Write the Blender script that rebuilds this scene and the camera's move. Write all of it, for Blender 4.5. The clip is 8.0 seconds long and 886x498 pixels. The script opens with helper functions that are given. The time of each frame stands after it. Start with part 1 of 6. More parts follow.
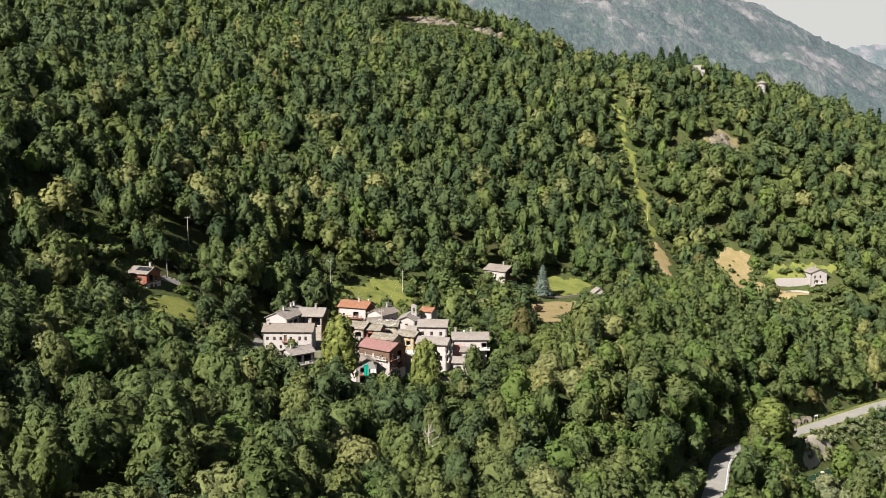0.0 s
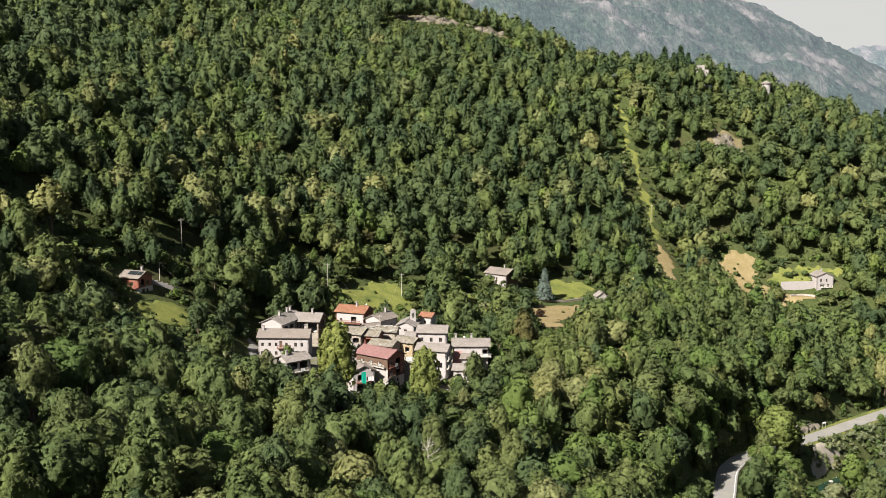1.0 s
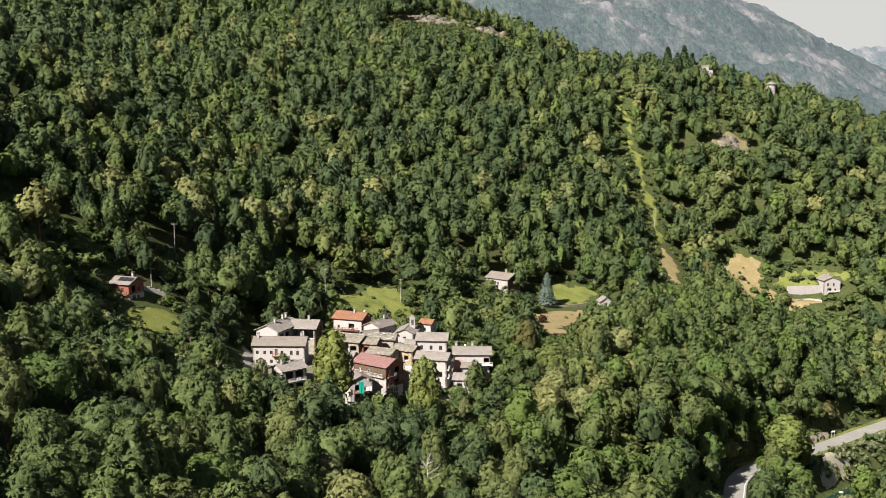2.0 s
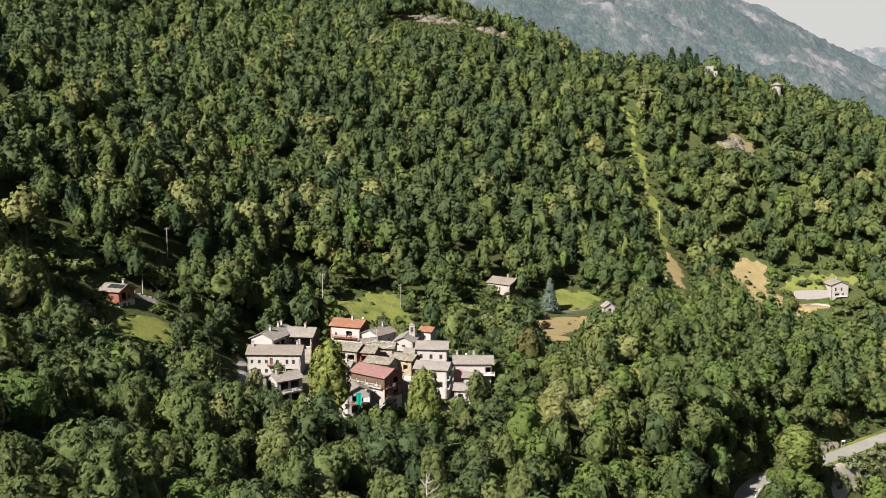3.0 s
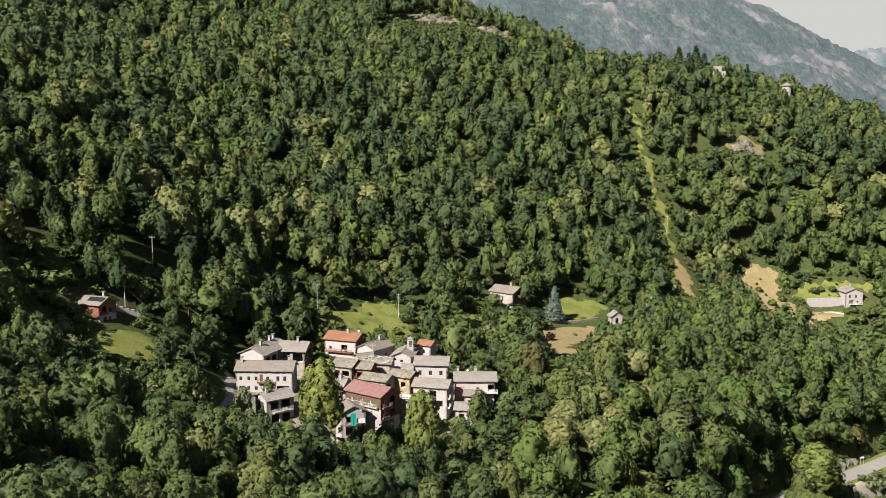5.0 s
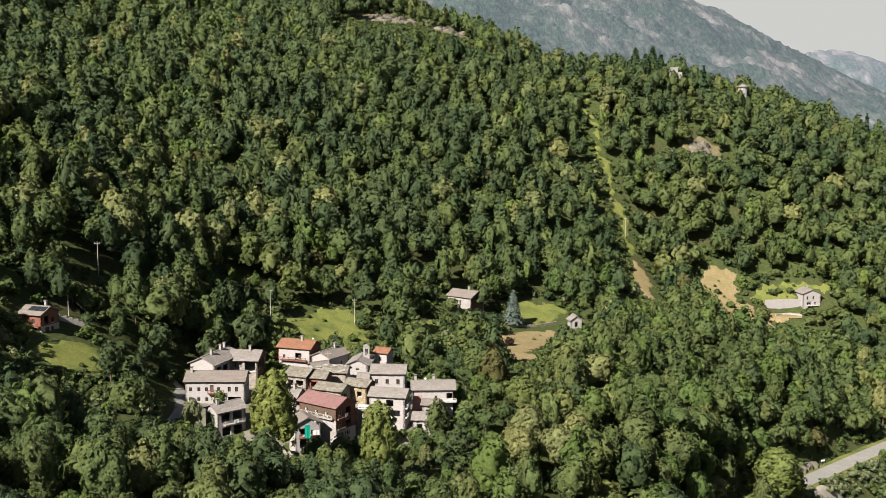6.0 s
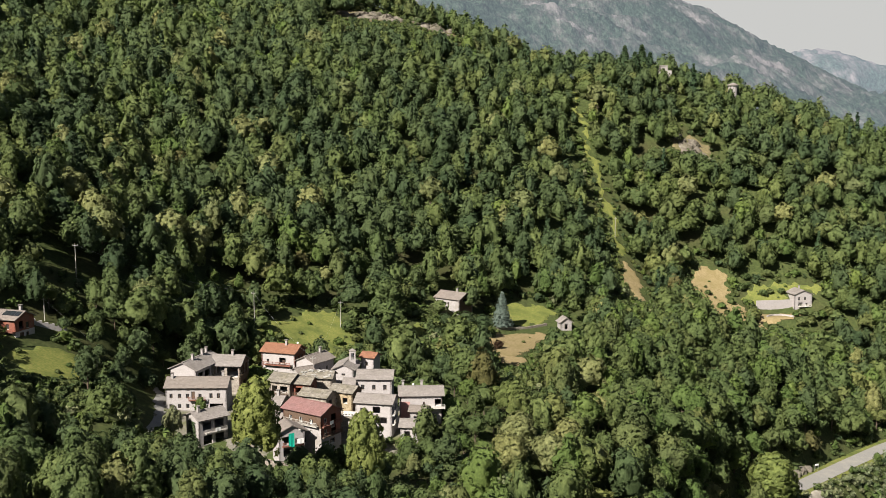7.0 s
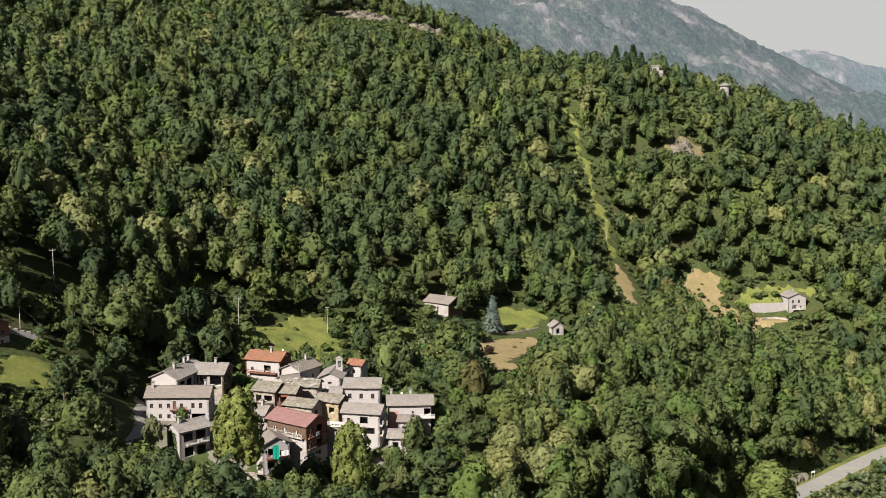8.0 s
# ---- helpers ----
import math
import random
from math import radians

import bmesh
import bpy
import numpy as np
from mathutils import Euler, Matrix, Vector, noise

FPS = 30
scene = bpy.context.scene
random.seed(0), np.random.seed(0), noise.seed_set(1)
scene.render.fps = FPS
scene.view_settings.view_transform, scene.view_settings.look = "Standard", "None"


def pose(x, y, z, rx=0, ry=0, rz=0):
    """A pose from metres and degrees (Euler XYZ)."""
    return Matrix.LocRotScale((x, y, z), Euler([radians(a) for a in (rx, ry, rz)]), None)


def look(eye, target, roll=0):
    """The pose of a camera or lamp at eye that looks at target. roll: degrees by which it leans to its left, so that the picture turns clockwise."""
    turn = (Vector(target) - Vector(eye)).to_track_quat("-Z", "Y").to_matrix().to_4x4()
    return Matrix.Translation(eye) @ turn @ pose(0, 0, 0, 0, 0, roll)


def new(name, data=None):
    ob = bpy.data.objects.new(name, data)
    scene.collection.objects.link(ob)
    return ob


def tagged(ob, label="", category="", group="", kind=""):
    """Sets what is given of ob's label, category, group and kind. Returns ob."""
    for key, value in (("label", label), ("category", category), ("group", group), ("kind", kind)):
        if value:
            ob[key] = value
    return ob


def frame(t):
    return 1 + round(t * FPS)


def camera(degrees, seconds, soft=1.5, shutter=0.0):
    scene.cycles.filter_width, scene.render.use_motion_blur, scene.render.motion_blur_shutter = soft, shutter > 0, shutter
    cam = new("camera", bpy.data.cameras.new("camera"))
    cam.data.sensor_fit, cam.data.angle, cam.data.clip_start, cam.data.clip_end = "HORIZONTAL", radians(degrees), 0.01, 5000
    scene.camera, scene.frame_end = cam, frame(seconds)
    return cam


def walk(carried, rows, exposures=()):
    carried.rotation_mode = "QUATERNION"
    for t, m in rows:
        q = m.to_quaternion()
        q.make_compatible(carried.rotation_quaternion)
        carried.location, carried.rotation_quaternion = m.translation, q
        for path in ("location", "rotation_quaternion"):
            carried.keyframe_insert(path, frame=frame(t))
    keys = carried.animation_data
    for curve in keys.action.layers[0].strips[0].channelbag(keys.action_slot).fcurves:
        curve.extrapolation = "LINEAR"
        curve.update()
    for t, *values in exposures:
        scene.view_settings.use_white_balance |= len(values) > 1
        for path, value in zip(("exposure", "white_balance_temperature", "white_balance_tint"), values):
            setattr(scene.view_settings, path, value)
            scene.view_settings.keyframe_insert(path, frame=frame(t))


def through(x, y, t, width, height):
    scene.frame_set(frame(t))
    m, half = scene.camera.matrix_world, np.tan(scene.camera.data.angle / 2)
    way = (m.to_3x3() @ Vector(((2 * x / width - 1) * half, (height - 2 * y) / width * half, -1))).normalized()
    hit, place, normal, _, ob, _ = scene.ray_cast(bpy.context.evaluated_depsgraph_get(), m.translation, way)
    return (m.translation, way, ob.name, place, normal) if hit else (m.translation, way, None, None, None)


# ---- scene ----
cam = camera(44.85, 8.0, soft=0.5)
walk(cam, [
    (0, pose(-0.23, -33.19, 129.86, 82.268, 0.092, -0.143)),
    (0.5, pose(-0.25, -28.69, 129.79, 82.257, 0.060, -0.147)),
    (1, pose(-0.25, -24.09, 129.76, 82.278, 0.013, -0.140)),
    (1.5, pose(-0.25, -19.35, 129.78, 82.296, -0.012, -0.131)),
    (3, pose(-0.09, -4.67, 129.93, 82.376, -0.018, -0.083)),
    (3.5, pose(-0.00, 0.00, 130.00, 82.387, 0.000, 0.000)),
    (4, pose(0.09, 4.48, 130.07, 82.405, 0.019, 0.028)),
    (5.3, pose(0.35, 15.12, 130.13, 82.445, 0.021, -0.073)),
    (5.5, pose(0.38, 16.71, 130.13, 82.471, -0.003, -0.492)),
    (5.7, pose(0.38, 18.26, 130.12, 82.490, 0.005, -1.322)),
    (5.9, pose(0.37, 19.78, 130.10, 82.501, 0.004, -2.024)),
    (6, pose(0.35, 20.54, 130.08, 82.492, 0.030, -2.350)),
    (6.2, pose(0.32, 22.04, 130.04, 82.498, 0.033, -2.761)),
    (6.5, pose(0.29, 24.30, 129.97, 82.485, 0.037, -2.991)),
    (7, pose(0.35, 28.17, 129.87, 82.436, 0.001, -3.057)),
    (7.5, pose(0.53, 32.19, 129.85, 82.460, -0.002, -3.327)),
    (8, pose(0.74, 36.30, 129.86, 82.458, 0.001, -3.642)),
], exposures=((0, 1.44), (4, 1.37), (6, 1.28), (8, 1.22)))

# ---- daylight ----
SUN_FROM = Vector((-0.50, -0.58, 0.64)).normalized()
world = bpy.data.worlds.new("world")
scene.world = world
world.use_nodes = True
wn = world.node_tree.nodes
sky = wn.new("ShaderNodeTexSky")
sky.sky_type = "NISHITA"
sky.sun_disc = False
sky.sun_elevation = math.asin(SUN_FROM.z)
sky.sun_rotation = math.atan2(SUN_FROM.x, SUN_FROM.y)
sky.air_density, sky.dust_density, sky.ozone_density = 1.0, 2.0, 1.0
wn["Background"].inputs["Strength"].default_value = 0.022
world.node_tree.links.new(sky.outputs[0], wn["Background"].inputs["Color"])
sun = new("sun", bpy.data.lights.new("sun", "SUN"))
sun.data.energy, sun.data.angle, sun.data.color = 5.0, radians(0.53), (1.0, 0.93, 0.82)
sun.matrix_world = look(SUN_FROM * 500, (0, 0, 0))
scene.view_settings.exposure = 1.4

# ---- materials ----
def shader(name, rough=0.8, spec=0.3):
    m = bpy.data.materials.new(name)
    m.use_nodes = True
    b = m.node_tree.nodes["Principled BSDF"]
    b.inputs["Roughness"].default_value = rough
    b.inputs["Specular IOR Level"].default_value = spec
    return m, m.node_tree.nodes, m.node_tree.links, b


def ramp(nodes, links, value, stops):
    r = nodes.new("ShaderNodeValToRGB")
    while len(r.color_ramp.elements) < len(stops):
        r.color_ramp.elements.new(0.5)
    for e, (at, c) in zip(r.color_ramp.elements, stops):
        e.position, e.color = at, (*c, 1)
    links.new(value, r.inputs[0])
    return r.outputs[0]


def noise_at(nodes, links, scale, detail=4.0, rough=0.55, squash=None):
    co = nodes.new("ShaderNodeTexCoord")
    n = nodes.new("ShaderNodeTexNoise")
    n.inputs["Scale"].default_value, n.inputs["Detail"].default_value, n.inputs["Roughness"].default_value = scale, detail, rough
    if squash:
        mp = nodes.new("ShaderNodeMapping")
        mp.inputs["Scale"].default_value = squash
        links.new(co.outputs["Object"], mp.inputs[0])
        links.new(mp.outputs[0], n.inputs["Vector"])
    else:
        links.new(co.outputs["Object"], n.inputs["Vector"])
    return n.outputs["Fac"]


def blend(nodes, links, fac, a, b, mode="MIX"):
    x = nodes.new("ShaderNodeMix")
    x.data_type, x.blend_type = "RGBA", mode
    if isinstance(fac, float):
        x.inputs[0].default_value = fac
    else:
        links.new(fac, x.inputs[0])
    for k, v in ((6, a), (7, b)):
        if isinstance(v, tuple):
            x.inputs[k].default_value = (*v, 1)
        else:
            links.new(v, x.inputs[k])
    return x.outputs[2]


def bumped(nodes, links, b, height, strength, distance):
    n = nodes.new("ShaderNodeBump")
    n.inputs["Strength"].default_value, n.inputs["Distance"].default_value = strength, distance
    links.new(height, n.inputs["Height"])
    links.new(n.outputs[0], b.inputs["Normal"])


def two_scale(name, stops, fine=6.0, coarse=0.6, rough=0.85, spec=0.25, bump=0.3, depth=0.03, island=0.0, squash=None, stain=(0.12, 0.11, 0.1), stained=0.35):
    """A weathered surface: grain, broad stains and, where asked, a shade for each loose piece."""
    m, nodes, links, b = shader(name, rough, spec)
    grain = noise_at(nodes, links, fine, 5.0, 0.6, squash)
    c = ramp(nodes, links, grain, stops)
    broad = noise_at(nodes, links, coarse, 3.0)
    k = ramp(nodes, links, broad, ((0.45, (0, 0, 0)), (0.72, (stained,) * 3)))
    c = blend(nodes, links, k, c, stain)
    if island:
        g = nodes.new("ShaderNodeNewGeometry")
        o = ramp(nodes, links, g.outputs["Random Per Island"], ((0.0, (1 - island,) * 3), (1.0, (1 + island * 0.6,) * 3)))
        c = blend(nodes, links, 1.0, c, o, "MULTIPLY")
    links.new(c, b.inputs["Base Color"])
    bumped(nodes, links, b, grain, bump, depth)
    return m


def leaf(name, dark, mid, pale, through=0.30):
    """Foliage: every spray of leaves its own shade, whole trees a little apart, some light passing through."""
    m, nodes, links, b = shader(name, 0.6, 0.2)
    spray = nodes.new("ShaderNodeNewGeometry")
    c = ramp(nodes, links, spray.outputs["Random Per Island"], ((0.0, tuple(0.32 * v + 0.68 * w for v, w in zip(dark, mid))), (0.5, mid), (1.0, tuple(0.32 * v + 0.70 * w for v, w in zip(pale, mid)))))
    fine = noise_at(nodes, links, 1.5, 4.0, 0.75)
    # mottling darkens the bump's hollows, imitating shaded gaps between leaf sprays
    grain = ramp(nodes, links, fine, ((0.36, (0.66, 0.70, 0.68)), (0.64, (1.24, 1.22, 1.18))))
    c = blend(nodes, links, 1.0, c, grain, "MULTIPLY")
    broad = noise_at(nodes, links, 0.03, 2.0)
    tone = ramp(nodes, links, broad, ((0.32, (0.84, 0.88, 0.92)), (0.68, (1.14, 1.10, 1.02))))
    c = blend(nodes, links, 1.0, c, tone, "MULTIPLY")
    grown = nodes.new("ShaderNodeAttribute")
    grown.attribute_name = "shade"
    info = nodes.new("ShaderNodeObjectInfo")
    own = nodes.new("ShaderNodeMath")
    own.operation = "ADD"
    links.new(grown.outputs["Fac"], own.inputs[0])
    links.new(info.outputs["Random"], own.inputs[1])
    one = nodes.new("ShaderNodeMath")
    one.operation = "FRACT"
    links.new(own.outputs[0], one.inputs[0])
    each = ramp(nodes, links, one.outputs[0], ((0.0, (0.78, 0.84, 0.84)), (0.5, (1.0, 1.0, 1.0)), (1.0, (1.16, 1.10, 1.02))))
    c = blend(nodes, links, 1.0, c, each, "MULTIPLY")
    links.new(c, b.inputs["Base Color"])
    bumped(nodes, links, b, fine, 0.9, 0.7)
    t = nodes.new("ShaderNodeBsdfTranslucent")
    links.new(c, t.inputs[0])
    x = nodes.new("ShaderNodeMixShader")
    x.inputs[0].default_value = through
    links.new(b.outputs[0], x.inputs[1])
    links.new(t.outputs[0], x.inputs[2])
    links.new(x.outputs[0], nodes["Material Output"].inputs[0])
    return m


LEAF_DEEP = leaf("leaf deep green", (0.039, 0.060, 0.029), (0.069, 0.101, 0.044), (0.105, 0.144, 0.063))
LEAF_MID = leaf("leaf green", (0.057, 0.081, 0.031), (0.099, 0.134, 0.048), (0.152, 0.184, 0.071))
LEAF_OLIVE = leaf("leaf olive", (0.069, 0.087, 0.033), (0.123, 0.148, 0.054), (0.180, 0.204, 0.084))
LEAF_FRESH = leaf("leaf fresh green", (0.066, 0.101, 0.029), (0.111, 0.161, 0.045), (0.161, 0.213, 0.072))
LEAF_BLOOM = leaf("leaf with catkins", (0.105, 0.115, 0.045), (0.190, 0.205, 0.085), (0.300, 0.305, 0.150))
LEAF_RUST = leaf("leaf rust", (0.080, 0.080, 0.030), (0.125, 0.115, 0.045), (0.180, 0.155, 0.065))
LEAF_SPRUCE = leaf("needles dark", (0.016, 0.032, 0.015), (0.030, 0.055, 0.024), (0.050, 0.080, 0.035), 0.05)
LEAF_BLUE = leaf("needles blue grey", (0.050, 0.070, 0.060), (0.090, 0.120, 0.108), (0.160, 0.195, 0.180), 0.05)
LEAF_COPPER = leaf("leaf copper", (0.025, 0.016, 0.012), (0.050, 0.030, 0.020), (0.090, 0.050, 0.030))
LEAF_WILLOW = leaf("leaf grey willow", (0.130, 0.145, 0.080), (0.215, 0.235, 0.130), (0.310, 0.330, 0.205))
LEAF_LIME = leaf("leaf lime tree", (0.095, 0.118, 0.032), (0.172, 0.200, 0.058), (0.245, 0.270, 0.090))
LEAVES = [LEAF_DEEP, LEAF_MID, LEAF_OLIVE, LEAF_FRESH, LEAF_BLOOM, LEAF_RUST, LEAF_SPRUCE, LEAF_BLUE, LEAF_COPPER, LEAF_WILLOW]
BARK = two_scale("bark", ((0.3, (0.05, 0.038, 0.028)), (0.7, (0.14, 0.11, 0.085))), 5.0, 0.5, 0.95, 0.1, 0.6, 0.05)

SOIL = two_scale("woodland floor", ((0.3, (0.028, 0.038, 0.014)), (0.55, (0.050, 0.066, 0.022)), (0.75, (0.085, 0.092, 0.036))), 0.8, 0.05, 0.95, 0.1, 0.5, 0.3, stain=(0.05, 0.04, 0.022), stained=0.6)
GRASS = two_scale("meadow grass", ((0.25, (0.078, 0.100, 0.026)), (0.5, (0.135, 0.149, 0.040)), (0.8, (0.21, 0.192, 0.072))), 1.6, 0.16, 0.95, 0.1, 0.7, 0.25, stain=(0.070, 0.092, 0.026), stained=0.95)
HAY = two_scale("mown dry grass", ((0.25, (0.145, 0.115, 0.056)), (0.55, (0.225, 0.178, 0.096)), (0.8, (0.285, 0.226, 0.135))), 1.1, 0.16, 0.95, 0.1, 0.4, 0.1, stain=(0.145, 0.123, 0.048), stained=0.5)
DRY = two_scale("dry brown slope grass", ((0.25, (0.090, 0.078, 0.040)), (0.55, (0.150, 0.125, 0.070)), (0.8, (0.210, 0.165, 0.100))), 0.9, 0.2, 0.95, 0.1, 0.6, 0.3, stain=(0.075, 0.085, 0.032), stained=0.8)
GRAVEL = two_scale("pale dusty gravel", ((0.3, (0.225, 0.203, 0.173)), (0.7, (0.360, 0.330, 0.285))), 2.5, 0.2, 0.95, 0.1, 0.3, 0.05, stain=(0.188, 0.165, 0.128), stained=0.5)
YARD = two_scale("trodden earth and stone", ((0.3, (0.11, 0.105, 0.085)), (0.7, (0.19, 0.175, 0.15))), 2.0, 0.22, 0.95, 0.1, 0.4, 0.06, stain=(0.075, 0.085, 0.03), stained=0.9)
ASPHALT = two_scale("worn asphalt", ((0.3, (0.170, 0.166, 0.159)), (0.7, (0.247, 0.240, 0.229))), 4.0, 0.25, 0.9, 0.2, 0.2, 0.02, stain=(0.279, 0.264, 0.232), stained=0.6)
ROCK = two_scale("weathered rock", ((0.3, (0.082, 0.068, 0.057)), (0.55, (0.153, 0.137, 0.114)), (0.8, (0.204, 0.194, 0.168))), 0.7, 0.15, 0.9, 0.2, 0.8, 0.4, stain=(0.054, 0.054, 0.024), stained=0.8)
PEBBLE = two_scale("river stones", ((0.3, (0.16, 0.155, 0.145)), (0.7, (0.30, 0.29, 0.275))), 1.5, 0.3, 0.8, 0.3, 0.4, 0.1, island=0.3)

PLASTER_WHITE = two_scale("white lime plaster", ((0.3, (0.269, 0.249, 0.250)), (0.7, (0.370, 0.345, 0.347))), 3.0, 0.35, 0.92, 0.15, 0.2, 0.02, stain=(0.259, 0.243, 0.227), stained=0.4)
PLASTER_GREY = two_scale("bare grey plaster", ((0.3, (0.224, 0.209, 0.208)), (0.7, (0.342, 0.321, 0.318))), 2.5, 0.4, 0.95, 0.1, 0.3, 0.03, stain=(0.210, 0.188, 0.165), stained=0.6)
PLASTER_PINK = two_scale("faded pink plaster", ((0.3, (0.36, 0.18, 0.17)), (0.7, (0.45, 0.25, 0.24))), 3.0, 0.4, 0.92, 0.15, 0.2, 0.02)
STONE_WALL = two_scale("old rubble stone", ((0.25, (0.120, 0.105, 0.090)), (0.5, (0.255, 0.225, 0.195)), (0.75, (0.375, 0.345, 0.307))), 2.2, 0.3, 0.95, 0.1, 0.9, 0.12, stain=(0.150, 0.128, 0.098), stained=0.6)
OCHRE_WALL = two_scale("ochre-stained rubble", ((0.25, (0.150, 0.115, 0.070)), (0.5, (0.270, 0.215, 0.140)), (0.75, (0.370, 0.320, 0.240))), 2.2, 0.3, 0.95, 0.1, 0.9, 0.12, stain=(0.150, 0.120, 0.080), stained=0.6)
ROOF_SLAB = two_scale("stone slab roof", ((0.25, (0.148, 0.135, 0.127)), (0.55, (0.214, 0.192, 0.183)), (0.8, (0.273, 0.250, 0.239))), 2.5, 0.3, 0.85, 0.25, 0.4, 0.04, island=0.10, stain=(0.137, 0.125, 0.108), stained=0.5)
ROOF_MOSS = two_scale("mossy slab roof", ((0.25, (0.121, 0.108, 0.091)), (0.55, (0.197, 0.178, 0.155)), (0.8, (0.256, 0.237, 0.219))), 2.5, 0.4, 0.9, 0.2, 0.5, 0.05, island=0.24, stain=(0.118, 0.106, 0.072), stained=0.6)
ROOF_BROWN = two_scale("brown grey tile roof", ((0.25, (0.134, 0.113, 0.100)), (0.6, (0.194, 0.168, 0.153)), (0.85, (0.235, 0.209, 0.193))), 3.0, 0.3, 0.85, 0.25, 0.4, 0.04, island=0.08)
ROOF_ORANGE = two_scale("terracotta tile roof", ((0.25, (0.172, 0.078, 0.049)), (0.6, (0.240, 0.118, 0.073)), (0.85, (0.282, 0.156, 0.102))), 3.0, 0.3, 0.8, 0.25, 0.4, 0.04, island=0.18, stain=(0.147, 0.081, 0.061))
ROOF_RED = two_scale("faded red sheet roof", ((0.25, (0.158, 0.081, 0.077)), (0.6, (0.212, 0.117, 0.113)), (0.85, (0.255, 0.156, 0.151))), 3.0, 0.25, 0.7, 0.3, 0.3, 0.03, island=0.12, stain=(0.149, 0.099, 0.095))
WOOD_DARK = two_scale("dark weathered timber", ((0.3, (0.05, 0.03, 0.02)), (0.7, (0.13, 0.085, 0.06))), 3.0, 0.5, 0.85, 0.2, 0.4, 0.02, squash=(1, 1, 6))
WOOD_RED = two_scale("red brown stained timber", ((0.3, (0.12, 0.04, 0.028)), (0.7, (0.24, 0.09, 0.06))), 3.0, 0.5, 0.8, 0.25, 0.3, 0.02, squash=(1, 1, 6))
WOOD_PALE = two_scale("grey pole timber", ((0.3, (0.27, 0.255, 0.235)), (0.7, (0.42, 0.40, 0.37))), 3.0, 0.5, 0.9, 0.15, 0.3, 0.02)
CONCRETE = two_scale("concrete", ((0.3, (0.45, 0.43, 0.40)), (0.7, (0.60, 0.58, 0.55))), 3.0, 0.3, 0.9, 0.2, 0.2, 0.02)
STEEL = two_scale("galvanised steel", ((0.3, (0.45, 0.46, 0.47)), (0.7, (0.6, 0.61, 0.62))), 3.0, 0.5, 0.45, 0.5, 0.1, 0.01)
STEEL.node_tree.nodes["Principled BSDF"].inputs["Metallic"].default_value = 0.8
CLOTH_GREEN = two_scale("green awning cloth", ((0.3, (0.0, 0.24, 0.17)), (0.7, (0.02, 0.36, 0.27))), 4.0, 0.8, 0.9, 0.1, 0.3, 0.02, stain=(0.0, 0.16, 0.10))
CLOTH_WHITE = two_scale("white linen", ((0.3, (0.7, 0.7, 0.7)), (0.7, (0.82, 0.82, 0.82))), 4.0, 0.8, 0.9, 0.1, 0.3, 0.02)
FRAME_WHITE = two_scale("white window paint", ((0.3, (0.7, 0.7, 0.68)), (0.7, (0.82, 0.82, 0.8))), 5.0, 1.0, 0.6, 0.3, 0.1, 0.01)


def glass_like():
    m, nodes, links, b = shader("window glass", 0.08, 0.5)
    b.inputs["Base Color"].default_value = (0.02, 0.024, 0.028, 1)
    return m


PANE = glass_like()


def water_like():
    m, nodes, links, b = shader("green river water", 0.06, 0.5)
    c = ramp(nodes, links, noise_at(nodes, links, 0.12, 3.0), ((0.35, (0.010, 0.030, 0.020)), (0.7, (0.025, 0.06, 0.042))))
    links.new(c, b.inputs["Base Color"])
    bumped(nodes, links, b, noise_at(nodes, links, 1.2, 4.0), 0.35, 0.2)
    return m


WATER = water_like()


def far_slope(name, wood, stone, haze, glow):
    """Distant mountain side, dark conifers and bare rock; haze is put into the material as an even glow."""
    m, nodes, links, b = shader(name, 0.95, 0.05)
    n1 = noise_at(nodes, links, 0.0060, 9.0, 0.66, (1.0, 0.4, 0.8))
    n2 = noise_at(nodes, links, 0.030, 6.0, 0.75, (1.0, 0.22, 0.6))
    trees = noise_at(nodes, links, 0.17, 3.0, 0.85, (1.0, 0.22, 0.55))
    mixed = nodes.new("ShaderNodeMath")
    mixed.operation = "MULTIPLY_ADD"
    links.new(n2, mixed.inputs[0])
    mixed.inputs[1].default_value = 0.65
    links.new(n1, mixed.inputs[2])
    bare = nodes.new("ShaderNodeAttribute")
    bare.attribute_name = "bare"
    k = nodes.new("ShaderNodeMath")
    k.operation = "MULTIPLY_ADD"
    links.new(bare.outputs["Fac"], k.inputs[0])
    k.inputs[1].default_value = 0.17
    links.new(mixed.outputs[0], k.inputs[2])
    rocky = ramp(nodes, links, k.outputs[0], ((0.80, (0, 0, 0)), (0.90, (0.35, 0.35, 0.35)), (1.0, (1, 1, 1))))
    green = ramp(nodes, links, trees, ((0.36, tuple(0.3 * v for v in wood)), (0.5, wood), (0.62, tuple(1.9 * v for v in wood))))
    grey = ramp(nodes, links, n2, ((0.35, tuple(0.45 * v for v in stone)), (0.52, stone), (0.68, tuple(1.5 * v for v in stone))))
    links.new(blend(nodes, links, rocky, green, grey), b.inputs["Base Color"])
    bumped(nodes, links, b, trees, 0.8, 5.0)
    # bluish emission over the whole slope imitates haze
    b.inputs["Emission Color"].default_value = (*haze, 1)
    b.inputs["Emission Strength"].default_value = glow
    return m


FAR_NEAR = far_slope("wooded mountain with haze glow", (0.024, 0.035, 0.026), (0.105, 0.098, 0.097), (0.40, 0.48, 0.60), 0.105)
FAR_FAR = far_slope("distant mountain with haze glow", (0.03, 0.042, 0.036), (0.095, 0.088, 0.09), (0.45, 0.53, 0.66), 0.155)


